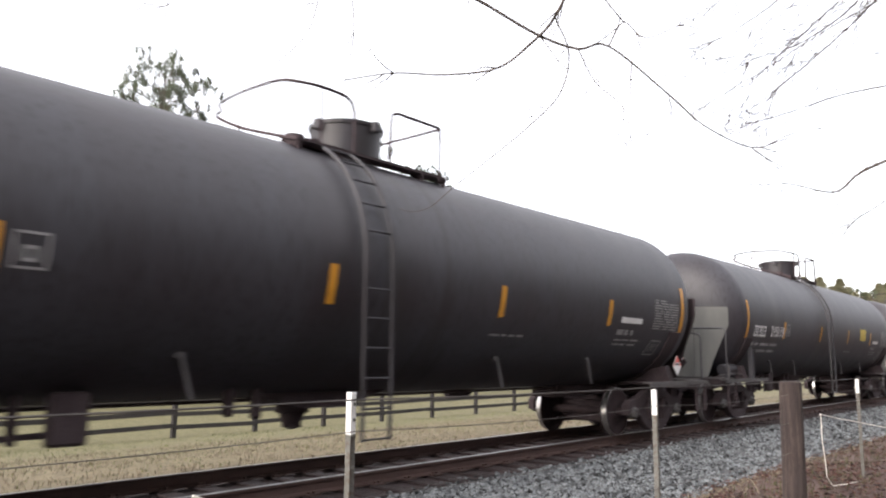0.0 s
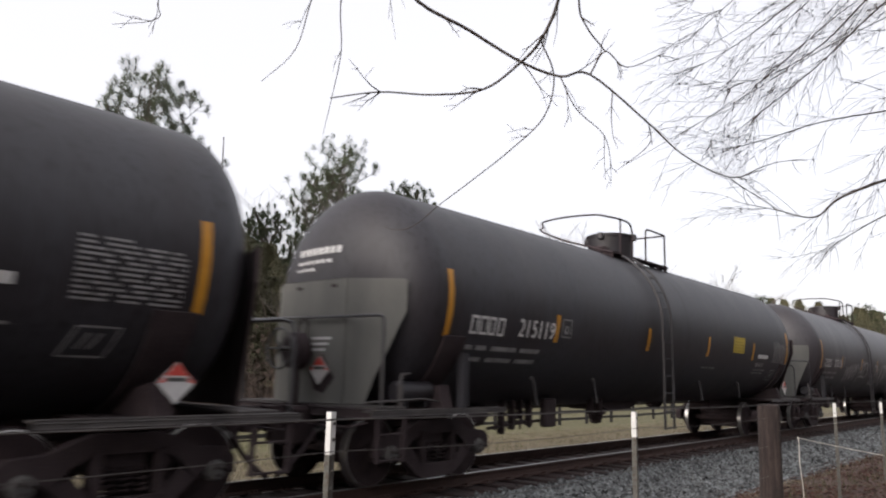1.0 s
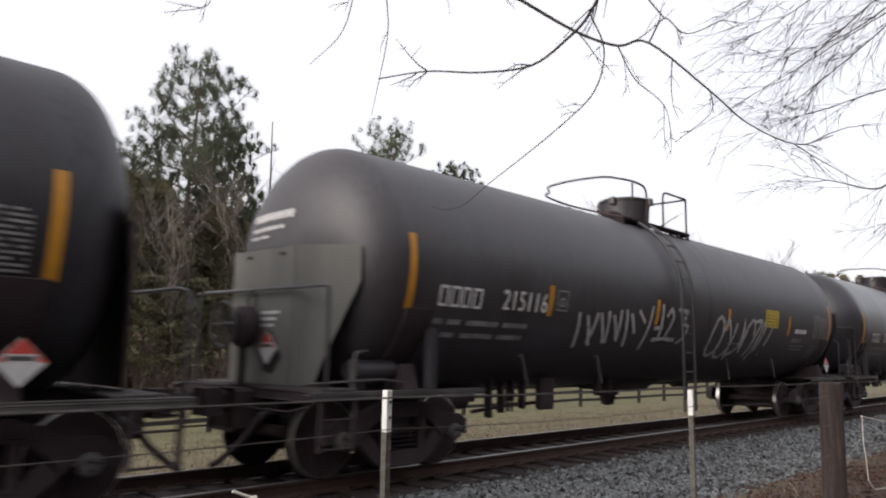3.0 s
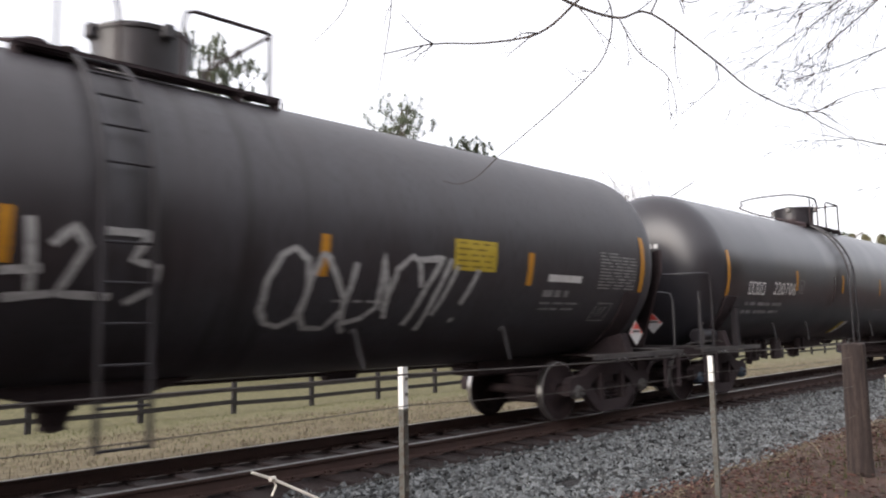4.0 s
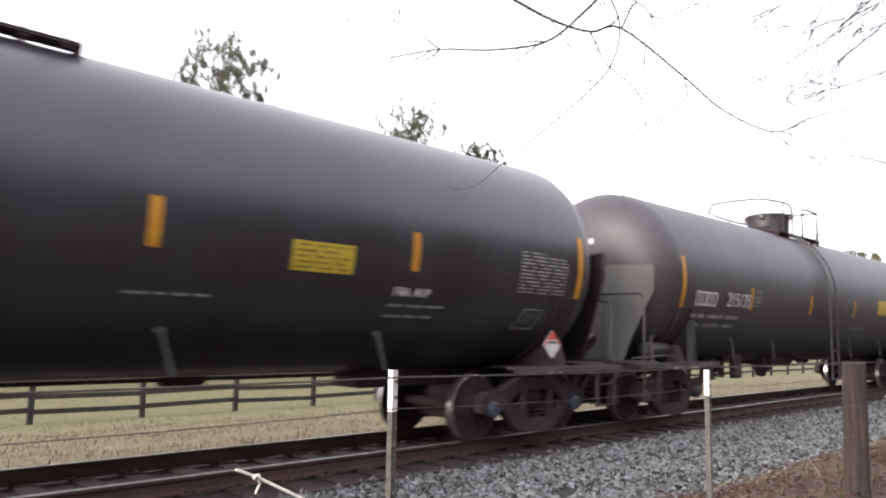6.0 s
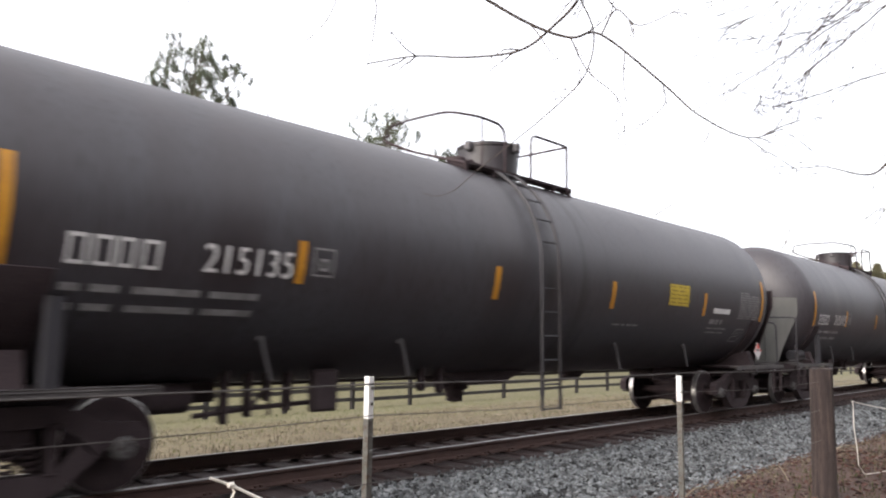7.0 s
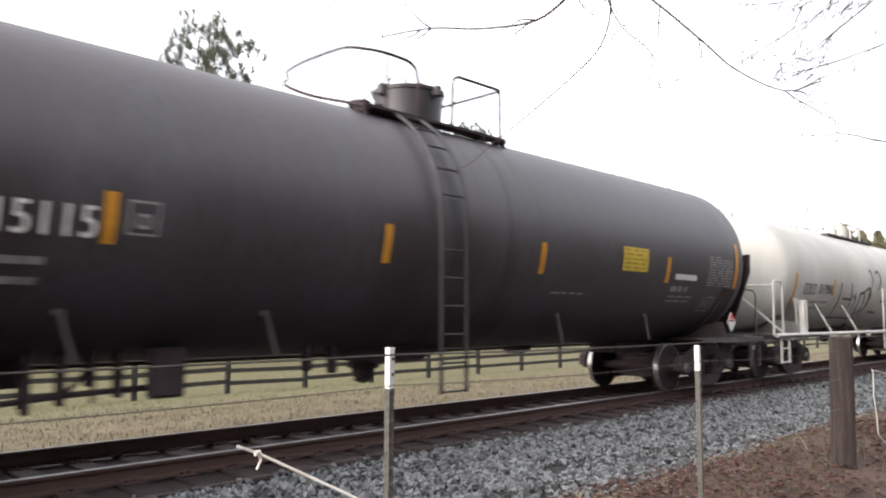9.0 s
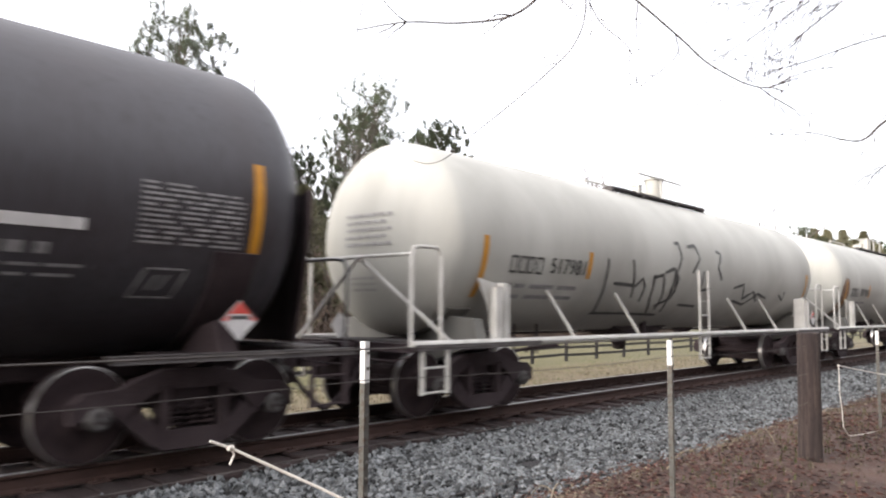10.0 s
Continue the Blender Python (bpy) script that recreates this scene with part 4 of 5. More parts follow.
def make_white_sides(car, half, rad, zc):
    for sy in (-1, 1):
        s = Shape().tube([(-half - 1.2, sy * 1.46, 1.0), (half + 1.2, sy * 1.46, 1.0)], 0.045, 8)
        s.done("side_sill_pipe", M_WHITEPIPE, car)
        for x0 in (-4.58, -2.55, 2.25, 4.15):
            Shape().tube([(x0, sy * 1.45, 1.02), (x0 - 0.36, sy * (rad * 0.86), zc - rad * 0.52)], 0.028, 8).done("side_strut", M_WHITEPIPE, car)
        for x0, d in ((-half + 0.66, 1), (half - 0.66, -1)):
            Shape().prism([(x0, 1.0), (x0, 1.78), (x0 - d * 0.45, 1.86), (x0 - d * 0.2, 1.4), (x0 - d * 0.18, 1.0)], sy * 1.28, sy * 1.31, "Y").box(x0 - 0.05, sy * 1.2, 1.0, x0 + 0.05, sy * 1.44, 1.8, 0.01).done("side_gusset", M_WHITEPIPE, car)


# ---- painted marks that follow the tank's curve ----
def wrap(rad, zc, u, w, lift=0.006):
    a = w / rad
    return (u, -(rad + lift) * math.cos(a), zc + (rad + lift) * math.sin(a))


def bars(name, rects, rad, zc, material, parent, label="", lean=0.0, lift=0.006, **tags):
    """Painted rectangles (u0, w0, u1, w1), bent round the tank; w is measured along the curve from mid-height."""
    v, f = [], []
    for u0, w0, u1, w1 in rects:
        n = max(1, int(abs(w1 - w0) / 0.09) + 1)
        for i in range(n + 1):
            w = w0 + (w1 - w0) * i / n
            sh = lean * (w - w0)
            v += [wrap(rad, zc, u0 + sh, w, lift), wrap(rad, zc, u1 + sh, w, lift)]
            if i:
                k = len(v)
                f.append((k - 4, k - 3, k - 1, k - 2))
    return raw(name, v, f, material, parent, label, **tags)


def strokes(name, lines, width, rad, zc, material, parent, label=""):
    """Sprayed strokes: bent ribbons through (u, w) points."""
    v, f = [], []
    for ln in lines:
        pts = []
        for (a, b), (c, d) in zip(ln, ln[1:]):
            n = max(1, int(math.hypot(c - a, d - b) / 0.07))
            pts += [(a + (c - a) * i / n, b + (d - b) * i / n) for i in range(n)]
        pts.append(ln[-1])
        for i, (u, w) in enumerate(pts):
            a, b = pts[max(i - 1, 0)], pts[min(i + 1, len(pts) - 1)]
            d = math.hypot(b[0] - a[0], b[1] - a[1]) or 1
            nx, ny = -(b[1] - a[1]) / d, (b[0] - a[0]) / d
            h = width * (0.5 + 0.18 * noise.noise((u * 5, w * 5, 2)))
            v += [wrap(rad, zc, u + nx * h, w + ny * h, 0.009), wrap(rad, zc, u - nx * h, w - ny * h, 0.009)]
            if i:
                k = len(v)
                f.append((k - 4, k - 3, k - 1, k - 2))
    return raw(name, v, f, material, parent, label)


def lettering(name, body, size, u, w, rad, zc, material, parent, label="", wide=1.0):
    """Words in the built-in font, one part a letter, ending at u and bent round the tank."""
    step = wide / len(body)
    for i, letter in enumerate(body):
        if letter == " ":
            continue
        cu = bpy.data.curves.new(name, "FONT")
        cu.body, cu.size, cu.align_x, cu.align_y = letter, size, "CENTER", "CENTER"
        tmp = new("tmp", cu)
        me = bpy.data.meshes.new_from_object(tmp.evaluated_get(bpy.context.evaluated_depsgraph_get()))
        bpy.data.objects.remove(tmp)
        bpy.data.curves.remove(cu)
        k = step / (0.56 * size)
        # two coats, a little apart, make the strokes bold
        flat, polys = [tuple(p.co) for p in me.vertices], [tuple(q.vertices) for q in me.polygons]
        bold = [wrap(rad, zc, u - wide + (i + 0.5) * step + x * k + d, w + y, 0.02 + d * 0.3) for d in (-0.005, 0.005) for x, y, z in flat]
        me = bpy.data.meshes.new(name)
        me.from_pydata(bold, [], polys + [tuple(j + len(flat) for j in q) for q in polys])
        me.materials.clear()
        me.materials.append(material)
        ob = new(name, me)
        ob.parent = parent
        tagged(ob, label)


def hollow(u, w, wd, ht, th):
    """The four bars of an upright frame."""
    return [(u, w, u + th, w + ht), (u + wd - th, w, u + wd, w + ht), (u + th, w, u + wd - th, w + th), (u + th, w + ht - th, u + wd - th, w + ht)]


def line_block(u, w, widths, height, gap, seed):
    """Rows of small unreadable print as short dashes."""
    r, out = random.Random(seed), []
    for i, wd in enumerate(widths):
        x = u
        while x < u + wd:
            d = r.uniform(0.1, 0.34)
            out.append((x, w - i * gap - height, min(x + d, u + wd), w - i * gap))
            x += d + r.uniform(0.03, 0.09)
    return out


def placard(car, x, y, z, turn, plain=False):
    p = tagged(Shape().prism([(0, -0.19), (0.19, 0), (0, 0.19), (-0.19, 0)], -0.006, 0.006, "Y").done("placard", M_PLAQ, car, "diamond hazard placard", smooth=0))
    p.matrix_basis = pose(x, y, z, 0, 0, turn)
    if plain:
        return
    Shape().prism([(-0.185, 0.0), (-0.12, 0.0), (-0.12, 0.065), (0.12, 0.065), (0.12, 0.0), (0.185, 0.0), (0, 0.185)], -0.0085, -0.0065, "Y").done("red_field", M_RED, p, smooth=0)
    Shape().prism([(-0.1, 0.012), (0.1, 0.012), (0.1, 0.048), (-0.1, 0.048)], -0.0085, -0.0065, "Y").done("print_bar", M_DARKLET, p, smooth=0)


def head_print(car, barrel, rad, zc, depth, rows, material):
    """Small print on the domed end that leads."""
    v, f, r = [], [], random.Random(5)
    for z, y0, y1, h in rows:
        y = y0
        while y < y1:
            d = min(r.uniform(0.05, 0.1), y1 - y)
            for yy, zz in ((y, z), (y + d, z), (y + d, z + h), (y, z + h)):
                q = min((yy * yy + (zz - zc) ** 2) / rad ** 2, 0.99)
                v.append((-barrel - depth * (1 - q) ** (1 / 2.2) - 0.014, yy, zz))
            k = len(v)
            f.append((k - 4, k - 3, k - 2, k - 1))
            y += d + 0.04
    raw("end_print", v, f, material, car, "rows of small print", kind="stuff")


def mark_car(car, number, half, rad, zc, spec):
    """Amber tape strips, number, print blocks and signs on the near side."""
    w0 = -0.37
    amber = spec["amber"]
    for i, u in enumerate(amber):
        tall = i in (0, len(amber) - 1)
        lowered = 0.34 if spec["white"] else 0.0
        bars("reflective_strip", [(u - 0.055, w0 - 0.2 - lowered if tall else w0 - spec["drop"], u + 0.055, w0 + 0.7 - lowered if tall else w0 + 0.44 - spec["drop"])], rad, zc, M_ORANGE, car)
    ink = M_DARKLET if spec["white"] else M_LETTER
    faint = M_SPEC
    if spec["box"]:
        bars("box_mark", hollow(amber[1] + 0.14, w0 - 0.06, 0.28, 0.3, 0.022) + hollow(amber[1] + 0.22, w0 + 0.0, 0.12, 0.13, 0.03), rad, zc, M_SPEC, car)
    nu = spec["num"]
    size = spec["size"]
    for k, wd in enumerate((0.165, 0.175, 0.15, 0.165)):
        bars("owner_mark", hollow(nu + k * 0.205, w0 - 0.13, wd, 0.26, 0.034), rad, zc, ink, car)
    lettering("digit", number, size, amber[1] - 0.08, w0 + 0.01, rad, zc, ink, car, "", spec["wide"])
    for k, (a, d) in enumerate(((0.0, 0.16), (0.24, 0.24), (0.6, 0.62), (1.32, 0.52))):
        for row in (0, 1):
            bars("spec_print", [(nu - 0.03 * row + a, w0 - 0.36 - 0.18 * row, nu - 0.03 * row + a + d, w0 - 0.29 - 0.18 * row)], rad, zc, faint, car)
    if spec["sign"] is not None:
        u = spec["sign"]
        k, low = (1.0, 0.0) if spec["shield"] else (0.8, -0.1)
        sg = bars("warning_sign", [(u - 0.38, w0 + low, u + 0.38, w0 + low + 0.38 * k)], rad, zc, M_YELLOW, car, "yellow warning sign with black print")
        bars("sign_print", line_block(u - 0.33, w0 + low + 0.345 * k, (0.66, 0.5, 0.64, 0.6, 0.64), 0.02, 0.07 * k, 8), rad, zc, M_SIGNINK, sg, "", 0, 0.011)
    if not spec["white"]:
        if spec["shield"]:
            bars("white_panel", [(half - 2.4, w0 - 0.08, half - 1.62, w0 + 0.02)], rad, zc, M_LETTER, car)
            bars("spec_print", line_block(half - 2.45, w0 - 0.2, (0.62,), 0.1, 0.2, 9), rad, zc, M_SPEC, car, kind="stuff")
        else:
            lettering("letter", "FRA AIP", 0.15, 4.98, w0 - 0.25, rad, zc, M_LETTER, car, "", 0.55)
        bars("spec_print", line_block(half - 2.45, w0 - 0.38, (0.95, 0.8), 0.03, 0.09, 10) if spec["shield"] else line_block(4.41, w0 - 0.4, (0.9, 0.8), 0.035, 0.14, 10), rad, zc, M_SPEC, car, kind="stuff")
        bars("spec_table", line_block(half - (1.18 if spec["shield"] else 1.3), w0 + 0.4, (0.5,) + (1.0,) * 11, 0.022, 0.048, 21), rad, zc, M_SPEC, car, kind="stuff")
        bars("spec_print", line_block(1.5, w0 - 0.4, (0.8,), 0.03, 0.1, 30), rad, zc, M_SPEC, car, kind="stuff")
        strokes("box_mark", [[(half - 1.14, w0 - 0.68), (half - 0.74, w0 - 0.68), (half - 0.66, w0 - 0.38), (half - 1.04, w0 - 0.38), (half - 1.14, w0 - 0.68)], [(half - 1.0, w0 - 0.6), (half - 0.92, w0 - 0.44)], [(half - 0.9, w0 - 0.6), (half - 0.82, w0 - 0.44)]], 0.022, rad, zc, M_SPEC, car)
    lo = 0.42 if spec["white"] else 0.0
    if spec["white"]:
        rows = [(zc + 0.24 - 0.1 * k, -0.55 + 0.1 * (k % 2), 0.35, 0.045) for k in range(5)] + [(zc - 0.62 - 0.08 * k, -0.2, 0.3, 0.035) for k in range(3)]
    elif spec["shield"]:
        rows = [(zc + 0.56, -0.25, 0.72, 0.1), (zc + 0.43, -0.1, 0.7, 0.05), (zc + 0.33, 0.25, 0.7, 0.04)]
    else:
        rows = [(zc + 0.4, -0.55, 0.38, 0.085), (zc + 0.3, -0.42, 0.38, 0.05), (zc + 0.21, -0.1, 0.38, 0.05)] + [(zc - 0.32 - 0.085 * k, -0.32 + 0.07 * k, 0.32, 0.045) for k in range(4)]
    head_print(car, half + spec["past"] - spec["aft"], rad, zc, spec["depth"], rows, faint if spec["white"] else M_LETTER)


def tank_car(number, spec, label, marks=True):
    half, rad, zc, white = spec["half"], spec["rad"], spec["zc"], spec["white"]
    car = tagged(new("tank_car"), label, "tank car", "cars of the train")
    tank = tank_mesh(half + spec["past"], rad, zc, spec["paint"], car, spec["depth"])
    tank.matrix_basis = pose(spec["aft"], 0, 0)
    for side in (-1, 1):
        make_truck(car, side * spec["truck"], spec["hubs"])
        fittings_ends(car, half, spec["pipe"], spec["shield"] and side < 0, side, rad, zc)
    if not white:
        s = Shape()
        for sgn in (-1, 1):
            q = [Vector((half + 1.0, sgn * 0.62, 2.66)), Vector((half + 0.6, sgn * 1.56, 2.66)), Vector((half + 0.6, sgn * 1.56, 2.3)), Vector((half + 0.85, sgn * 1.0, 1.05)), Vector((half + 1.0, sgn * 0.62, 1.05))]
            off, n = Vector((0.012, sgn * 0.012, 0)), 5
            s.add([p - off for p in q] + [p + off for p in q], [tuple(range(n)), tuple(range(2 * n - 1, n - 1, -1))] + [(k, k + n, (k + 1) % n + n, (k + 1) % n) for k in range(n)])
        s.box(half + 0.99, -0.63, 1.05, half + 1.015, 0.63, 2.66, 0.004)
        s.done("rear_head_shield", M_FRAME, car, "folded black steel head shield", smooth=20)
        bx = -half - 1.42
        bw = Shape()
        bw.tube([(bx, 0.14 + 0.26 * math.cos(a), 1.72 + 0.26 * math.sin(a)) for a in [2 * math.pi * k / 20 for k in range(21)]], 0.018, 6)
        for a in (0, 1.05, 2.09):
            bw.tube([(bx, 0.14 + 0.26 * math.cos(a), 1.72 + 0.26 * math.sin(a)), (bx, 0.14 - 0.26 * math.cos(a), 1.72 - 0.26 * math.sin(a))], 0.014, 6)
        bw.tube([(bx - 0.02, 0.14, 1.72), (-half - 1.2, 0.14, 1.72)], 0.03, 8)
        bw.done("brake_wheel", M_HUB, car)
        Shape().spin([(-half - 1.27, 0.0), (-half - 1.27, 0.16), (-half - 1.22, 0.24), (-half - 1.1, 0.25), (-half - 1.05, 0.15), (-half - 1.05, 0.0)], (0, 0.12, 1.70), "X", 20).box(-half - 1.2, 0.06, 1.0, -half - 1.12, 0.16, 1.5, 0.01).done("brake_housing", M_FRAME, car)
    if not white:
        Shape().spin([(-0.34, 0.0), (-0.34, 0.1), (-0.3, 0.14), (0.3, 0.14), (0.34, 0.1), (0.34, 0.0)], (-half - 0.2, -1.1, 1.2), "X", 20).box(-half - 0.42, -1.2, 1.0, -half - 0.36, -1.04, 1.1, 0.01).box(-half - 0.04, -1.2, 1.0, -half + 0.02, -1.04, 1.1, 0.01).done("air_reservoir", M_BLACK_DULL, car)
        v = Shape().box(-half - 0.62, -1.3, 1.02, -half - 0.56, -1.24, 1.3, 0.01).tube([(-half - 0.6, -1.27, 1.3), (-half - 0.5, -1.2, 1.42), (-half - 0.3, -1.15, 1.44)], 0.02, 6).tube([(-half - 1.25, -1.3, 1.08), (-half - 0.2, -1.3, 1.12), (-half + 0.3, -1.34, 1.06)], 0.014, 6)
        v.done("valve_pipe", M_DUST, car)
    make_top(car, rad, zc, spec["pipe"] if white else M_FRAME, spec["paint"], white, spec["ladder"])
    make_under(car, half, rad, zc, white)
    if white:
        make_white_sides(car, half, rad, zc)
    placard(car, half - spec["tag"], -1.49, 1.3, 0)
    placard(car, -half - 1.05 if spec["shield"] else -half - 0.86, -0.24 if spec["shield"] else -0.42 if not white else 0.3, 1.45 if not white else 1.2, -90, white)
    mark_car(car, number, half, rad, zc, spec)
    return car


OLD = dict(half=7.43, rad=1.575, zc=2.49, depth=0.77, truck=7.1, tag=0.15, paint=M_BLACK, pipe=M_FRAME, hubs=M_HUB, shield=True, white=False, amber=(-7.43, -4.7, -1.6, 1.3, 4.62, 7.43), num=-6.95, size=0.38, wide=1.0, sign=3.55, box=True, drop=0.15, ladder=-0.72, past=0.11, aft=0.05)
EARLY = dict(OLD, paint=M_BLACK_DULL, ladder=-0.85, amber=(-7.43, -4.75, -1.44, 1.62, 4.62, 7.43))
SHORT = dict(OLD, half=7.3, truck=6.92, amber=(-7.3, -4.66, -1.66, 1.14, 4.62, 7.28))
NEW = dict(OLD, half=7.82, truck=7.4, tag=0.55, paint=M_BLACK2, shield=False, hubs=M_BLUE, amber=(-7.82, -4.4, -1.38, 1.68, 4.68, 7.82), num=-6.88, size=0.38, wide=1.22, sign=3.44, drop=0.0, ladder=-1.0, past=0.08, aft=0.0)
PALE = dict(OLD, half=6.9, rad=1.38, zc=2.45, depth=0.66, truck=6.35, paint=M_WHITE, pipe=M_WHITEPIPE, shield=False, white=True, amber=(-6.6, -3.96, 6.7), num=-6.02, size=0.34, wide=1.03, sign=None, box=False, past=0.08, aft=0.0)
BLACK_LABEL = "weathered black tank car with a grey head shield"
TRAIN = [
    (6.6, tank_car("215112", dict(EARLY, sign=None), BLACK_LABEL)),
    (25.09, tank_car("215119", EARLY, BLACK_LABEL + " and amber strips")),
    (43.8, tank_car("215116", OLD, "weathered black tank car with pale spray-painted scrawl")),
    (62.17, tank_car("220706", NEW, "glossier black tank car without a grey shield")),
    (80.43, tank_car("215135", dict(OLD, ladder=-0.56), "weathered black tank car rolling on the train, grey shield")),
    (98.69, tank_car("215115", SHORT, "weathered black tank car coupled to a white car")),
    (116.26, tank_car("517981", PALE, "grimy white tank car with dark scrawl on its side")),
    (133.4, tank_car("517984", PALE, "grimy white tank car with white side pipes")),
    (150.5, tank_car("517990", PALE, "grimy white tank car far down the train")),
]


def scrawl(car, u0, w0, pattern, material, rad, zc, width, label):
    """Graffiti as slanted plain strokes."""
    strokes("graffiti", [[(u0 + a, w0 + b) for a, b in ln] for ln in pattern], width, rad, zc, material, car, label)


TAG_A = [[(-3.94, -0.42), (-3.80, -1.0)], [(-3.72, -0.45), (-3.42, -0.95)], [(-3.44, -0.4), (-3.50, -0.92)], [(-3.36, -0.4), (-3.05, -0.9)], [(-3.13, -0.36), (-3.0, -0.9)], [(-2.98, -0.42), (-2.68, -0.85)], [(-2.78, -0.32), (-2.7, -0.85)],
         [(-2.62, -0.3), (-2.40, -0.95)], [(-2.46, -0.36), (-2.22, -0.7)], [(-2.22, -0.3), (-1.96, -0.5)], [(-1.78, -0.2), (-1.86, -1.0)],
         [(-1.62, -0.58), (-1.32, -0.55)], [(-1.43, -0.15), (-1.37, -0.75)], [(-1.56, -0.8), (-1.22, -0.76)], [(-1.26, -0.36), (-1.1, -0.2), (-1.0, -0.36), (-1.18, -0.76), (-0.76, -0.78)], [(-0.86, -0.22), (-0.5, -0.22), (-0.62, -0.45), (-0.4, -0.5), (-0.42, -0.7), (-0.64, -0.84)]]
TAG_B = [[(1.08, -0.34), (0.95, -0.24), (0.8, -0.32), (0.68, -0.58), (0.68, -0.9), (0.78, -1.05), (0.95, -1.1), (1.12, -0.98), (1.18, -0.65), (1.1, -0.32)], [(1.4, -0.34), (1.28, -0.28), (1.16, -0.6), (1.15, -0.95), (1.26, -1.12), (1.5, -1.13), (1.66, -0.9), (1.7, -0.55), (1.72, -0.35)],
         [(1.32, -0.28), (1.48, -0.5), (1.64, -0.75), (1.72, -1.1), (1.8, -1.2)], [(1.68, -1.08), (1.95, -1.0), (2.12, -0.85), (2.08, -0.25), (2.16, -0.5), (2.28, -1.0)], [(2.2, -0.9), (2.3, -0.4), (2.5, -0.24), (2.62, -0.3), (2.7, -0.6)], [(2.62, -0.28), (2.98, -0.24), (2.78, -0.6), (2.62, -1.1)], [(3.12, -0.24), (2.95, -0.7), (2.86, -1.18)], [(3.25, -0.3), (3.1, -0.7), (3.0, -0.96)], [(3.62, -0.35), (3.42, -0.8)], [(3.36, -1.0), (3.39, -1.05)]]
TAG_C = [[(-3.42, -0.15), (-3.4, -0.5), (-3.3, -0.9), (-3.2, -1.18)], [(-3.28, -1.2), (-2.2, -1.2), (-0.85, -1.24)], [(-3.1, -0.56), (-2.4, -0.58)], [(-2.6, -0.12), (-2.45, -0.5), (-2.3, -0.82)], [(-2.35, -0.6), (-2.15, -0.44), (-1.98, -0.6), (-1.95, -0.9)],
         [(-1.75, -0.35), (-1.62, -0.8), (-1.3, -1.2)], [(-1.7, -0.4), (-1.4, -0.34), (-1.2, -0.7), (-1.1, -1.1)], [(-1.0, 0.28), (-0.82, 0.3), (-0.72, 0.0), (-0.9, -0.3), (-0.75, -0.7)], [(-1.35, -0.3), (-1.0, -0.2), (-0.75, -0.4), (-0.8, -0.8), (-1.25, -1.0)], [(-0.95, -0.25), (-0.9, -0.7), (-0.8, -1.15)],
         [(-0.45, 0.25), (-0.1, 0.3), (0.1, 0.05), (-0.2, -0.25)], [(0.9, 0.25), (1.15, 0.2), (1.0, -0.1), (1.25, -0.35)], [(-0.3, -0.95), (0.5, -0.98)], [(0.3, -0.2), (0.35, -0.6), (0.8, -0.55)], [(2.0, -0.5), (2.5, -0.4), (2.7, -0.75), (3.2, -0.55), (3.6, -0.8)], [(2.2, -0.8), (2.9, -0.9), (3.5, -0.6), (4.1, -0.7)], [(4.9, -0.6), (5.3, -0.75), (5.2, -0.5)]]
scrawl(TRAIN[2][1], 0, 0, TAG_A, M_SPRAY, 1.575, 2.49, 0.07, "pale scrawled strokes of spray paint")
scrawl(TRAIN[2][1], 0, 0, TAG_B, M_SPRAY, 1.575, 2.49, 0.07, "pale looping strokes of spray paint")
scrawl(TRAIN[6][1], 0, 0, TAG_C, M_DARKLET, 1.38, 2.45, 0.065, "dark scrawled strokes of spray paint")
for k in range(9):
    top, low = 0.1 - 0.35 * random.random(), -1.25 - 0.4 * random.random()
    bars("rust_run", [(-7.05 + 0.085 * k, low, -6.96 + 0.085 * k - 0.03 * random.random(), top)], 1.38, 2.45, M_RUST, TRAIN[7][1], "brown rust run down the white paint", 0.02, 0.004 + 0.0004 * k)
bars("outlet_sign", [(-0.74, -1.62, -0.46, -1.16)], 1.575, 2.49, M_YELLOW, TRAIN[3][1], "yellow half of a slanted outlet sign", 0.6)
bars("outlet_sign", [(-0.46, -1.62, -0.2, -1.16)], 1.575, 2.49, M_PLAQ, TRAIN[3][1], "white half of a slanted outlet sign", 0.6)


# ---- trees behind the pasture, and unseen ones behind the camera ----
EYE_XY = (0.0, -7.04)


def needle_tufts(centres, size, rng, per=9, wide=0.06):
    """Sprays of narrow blades round each centre."""
    v, f = [], []
    for c in centres:
        for i in range(per):
            d = Vector((rng.gauss(0, 1), rng.gauss(0, 1), rng.gauss(0.5, 0.7))).normalized()
            s = d.orthogonal().normalized() * size * wide
            tip = c + d * size * rng.uniform(0.7, 1.5)
            k = len(v)
            v += [tuple(c + d * size * 0.1 - s * 0.4), tuple(c + d * size * 0.5 + s), tuple(tip), tuple(c + d * size * 0.5 - s)]
            f.append((k, k + 1, k + 2, k + 3))
    return v, f


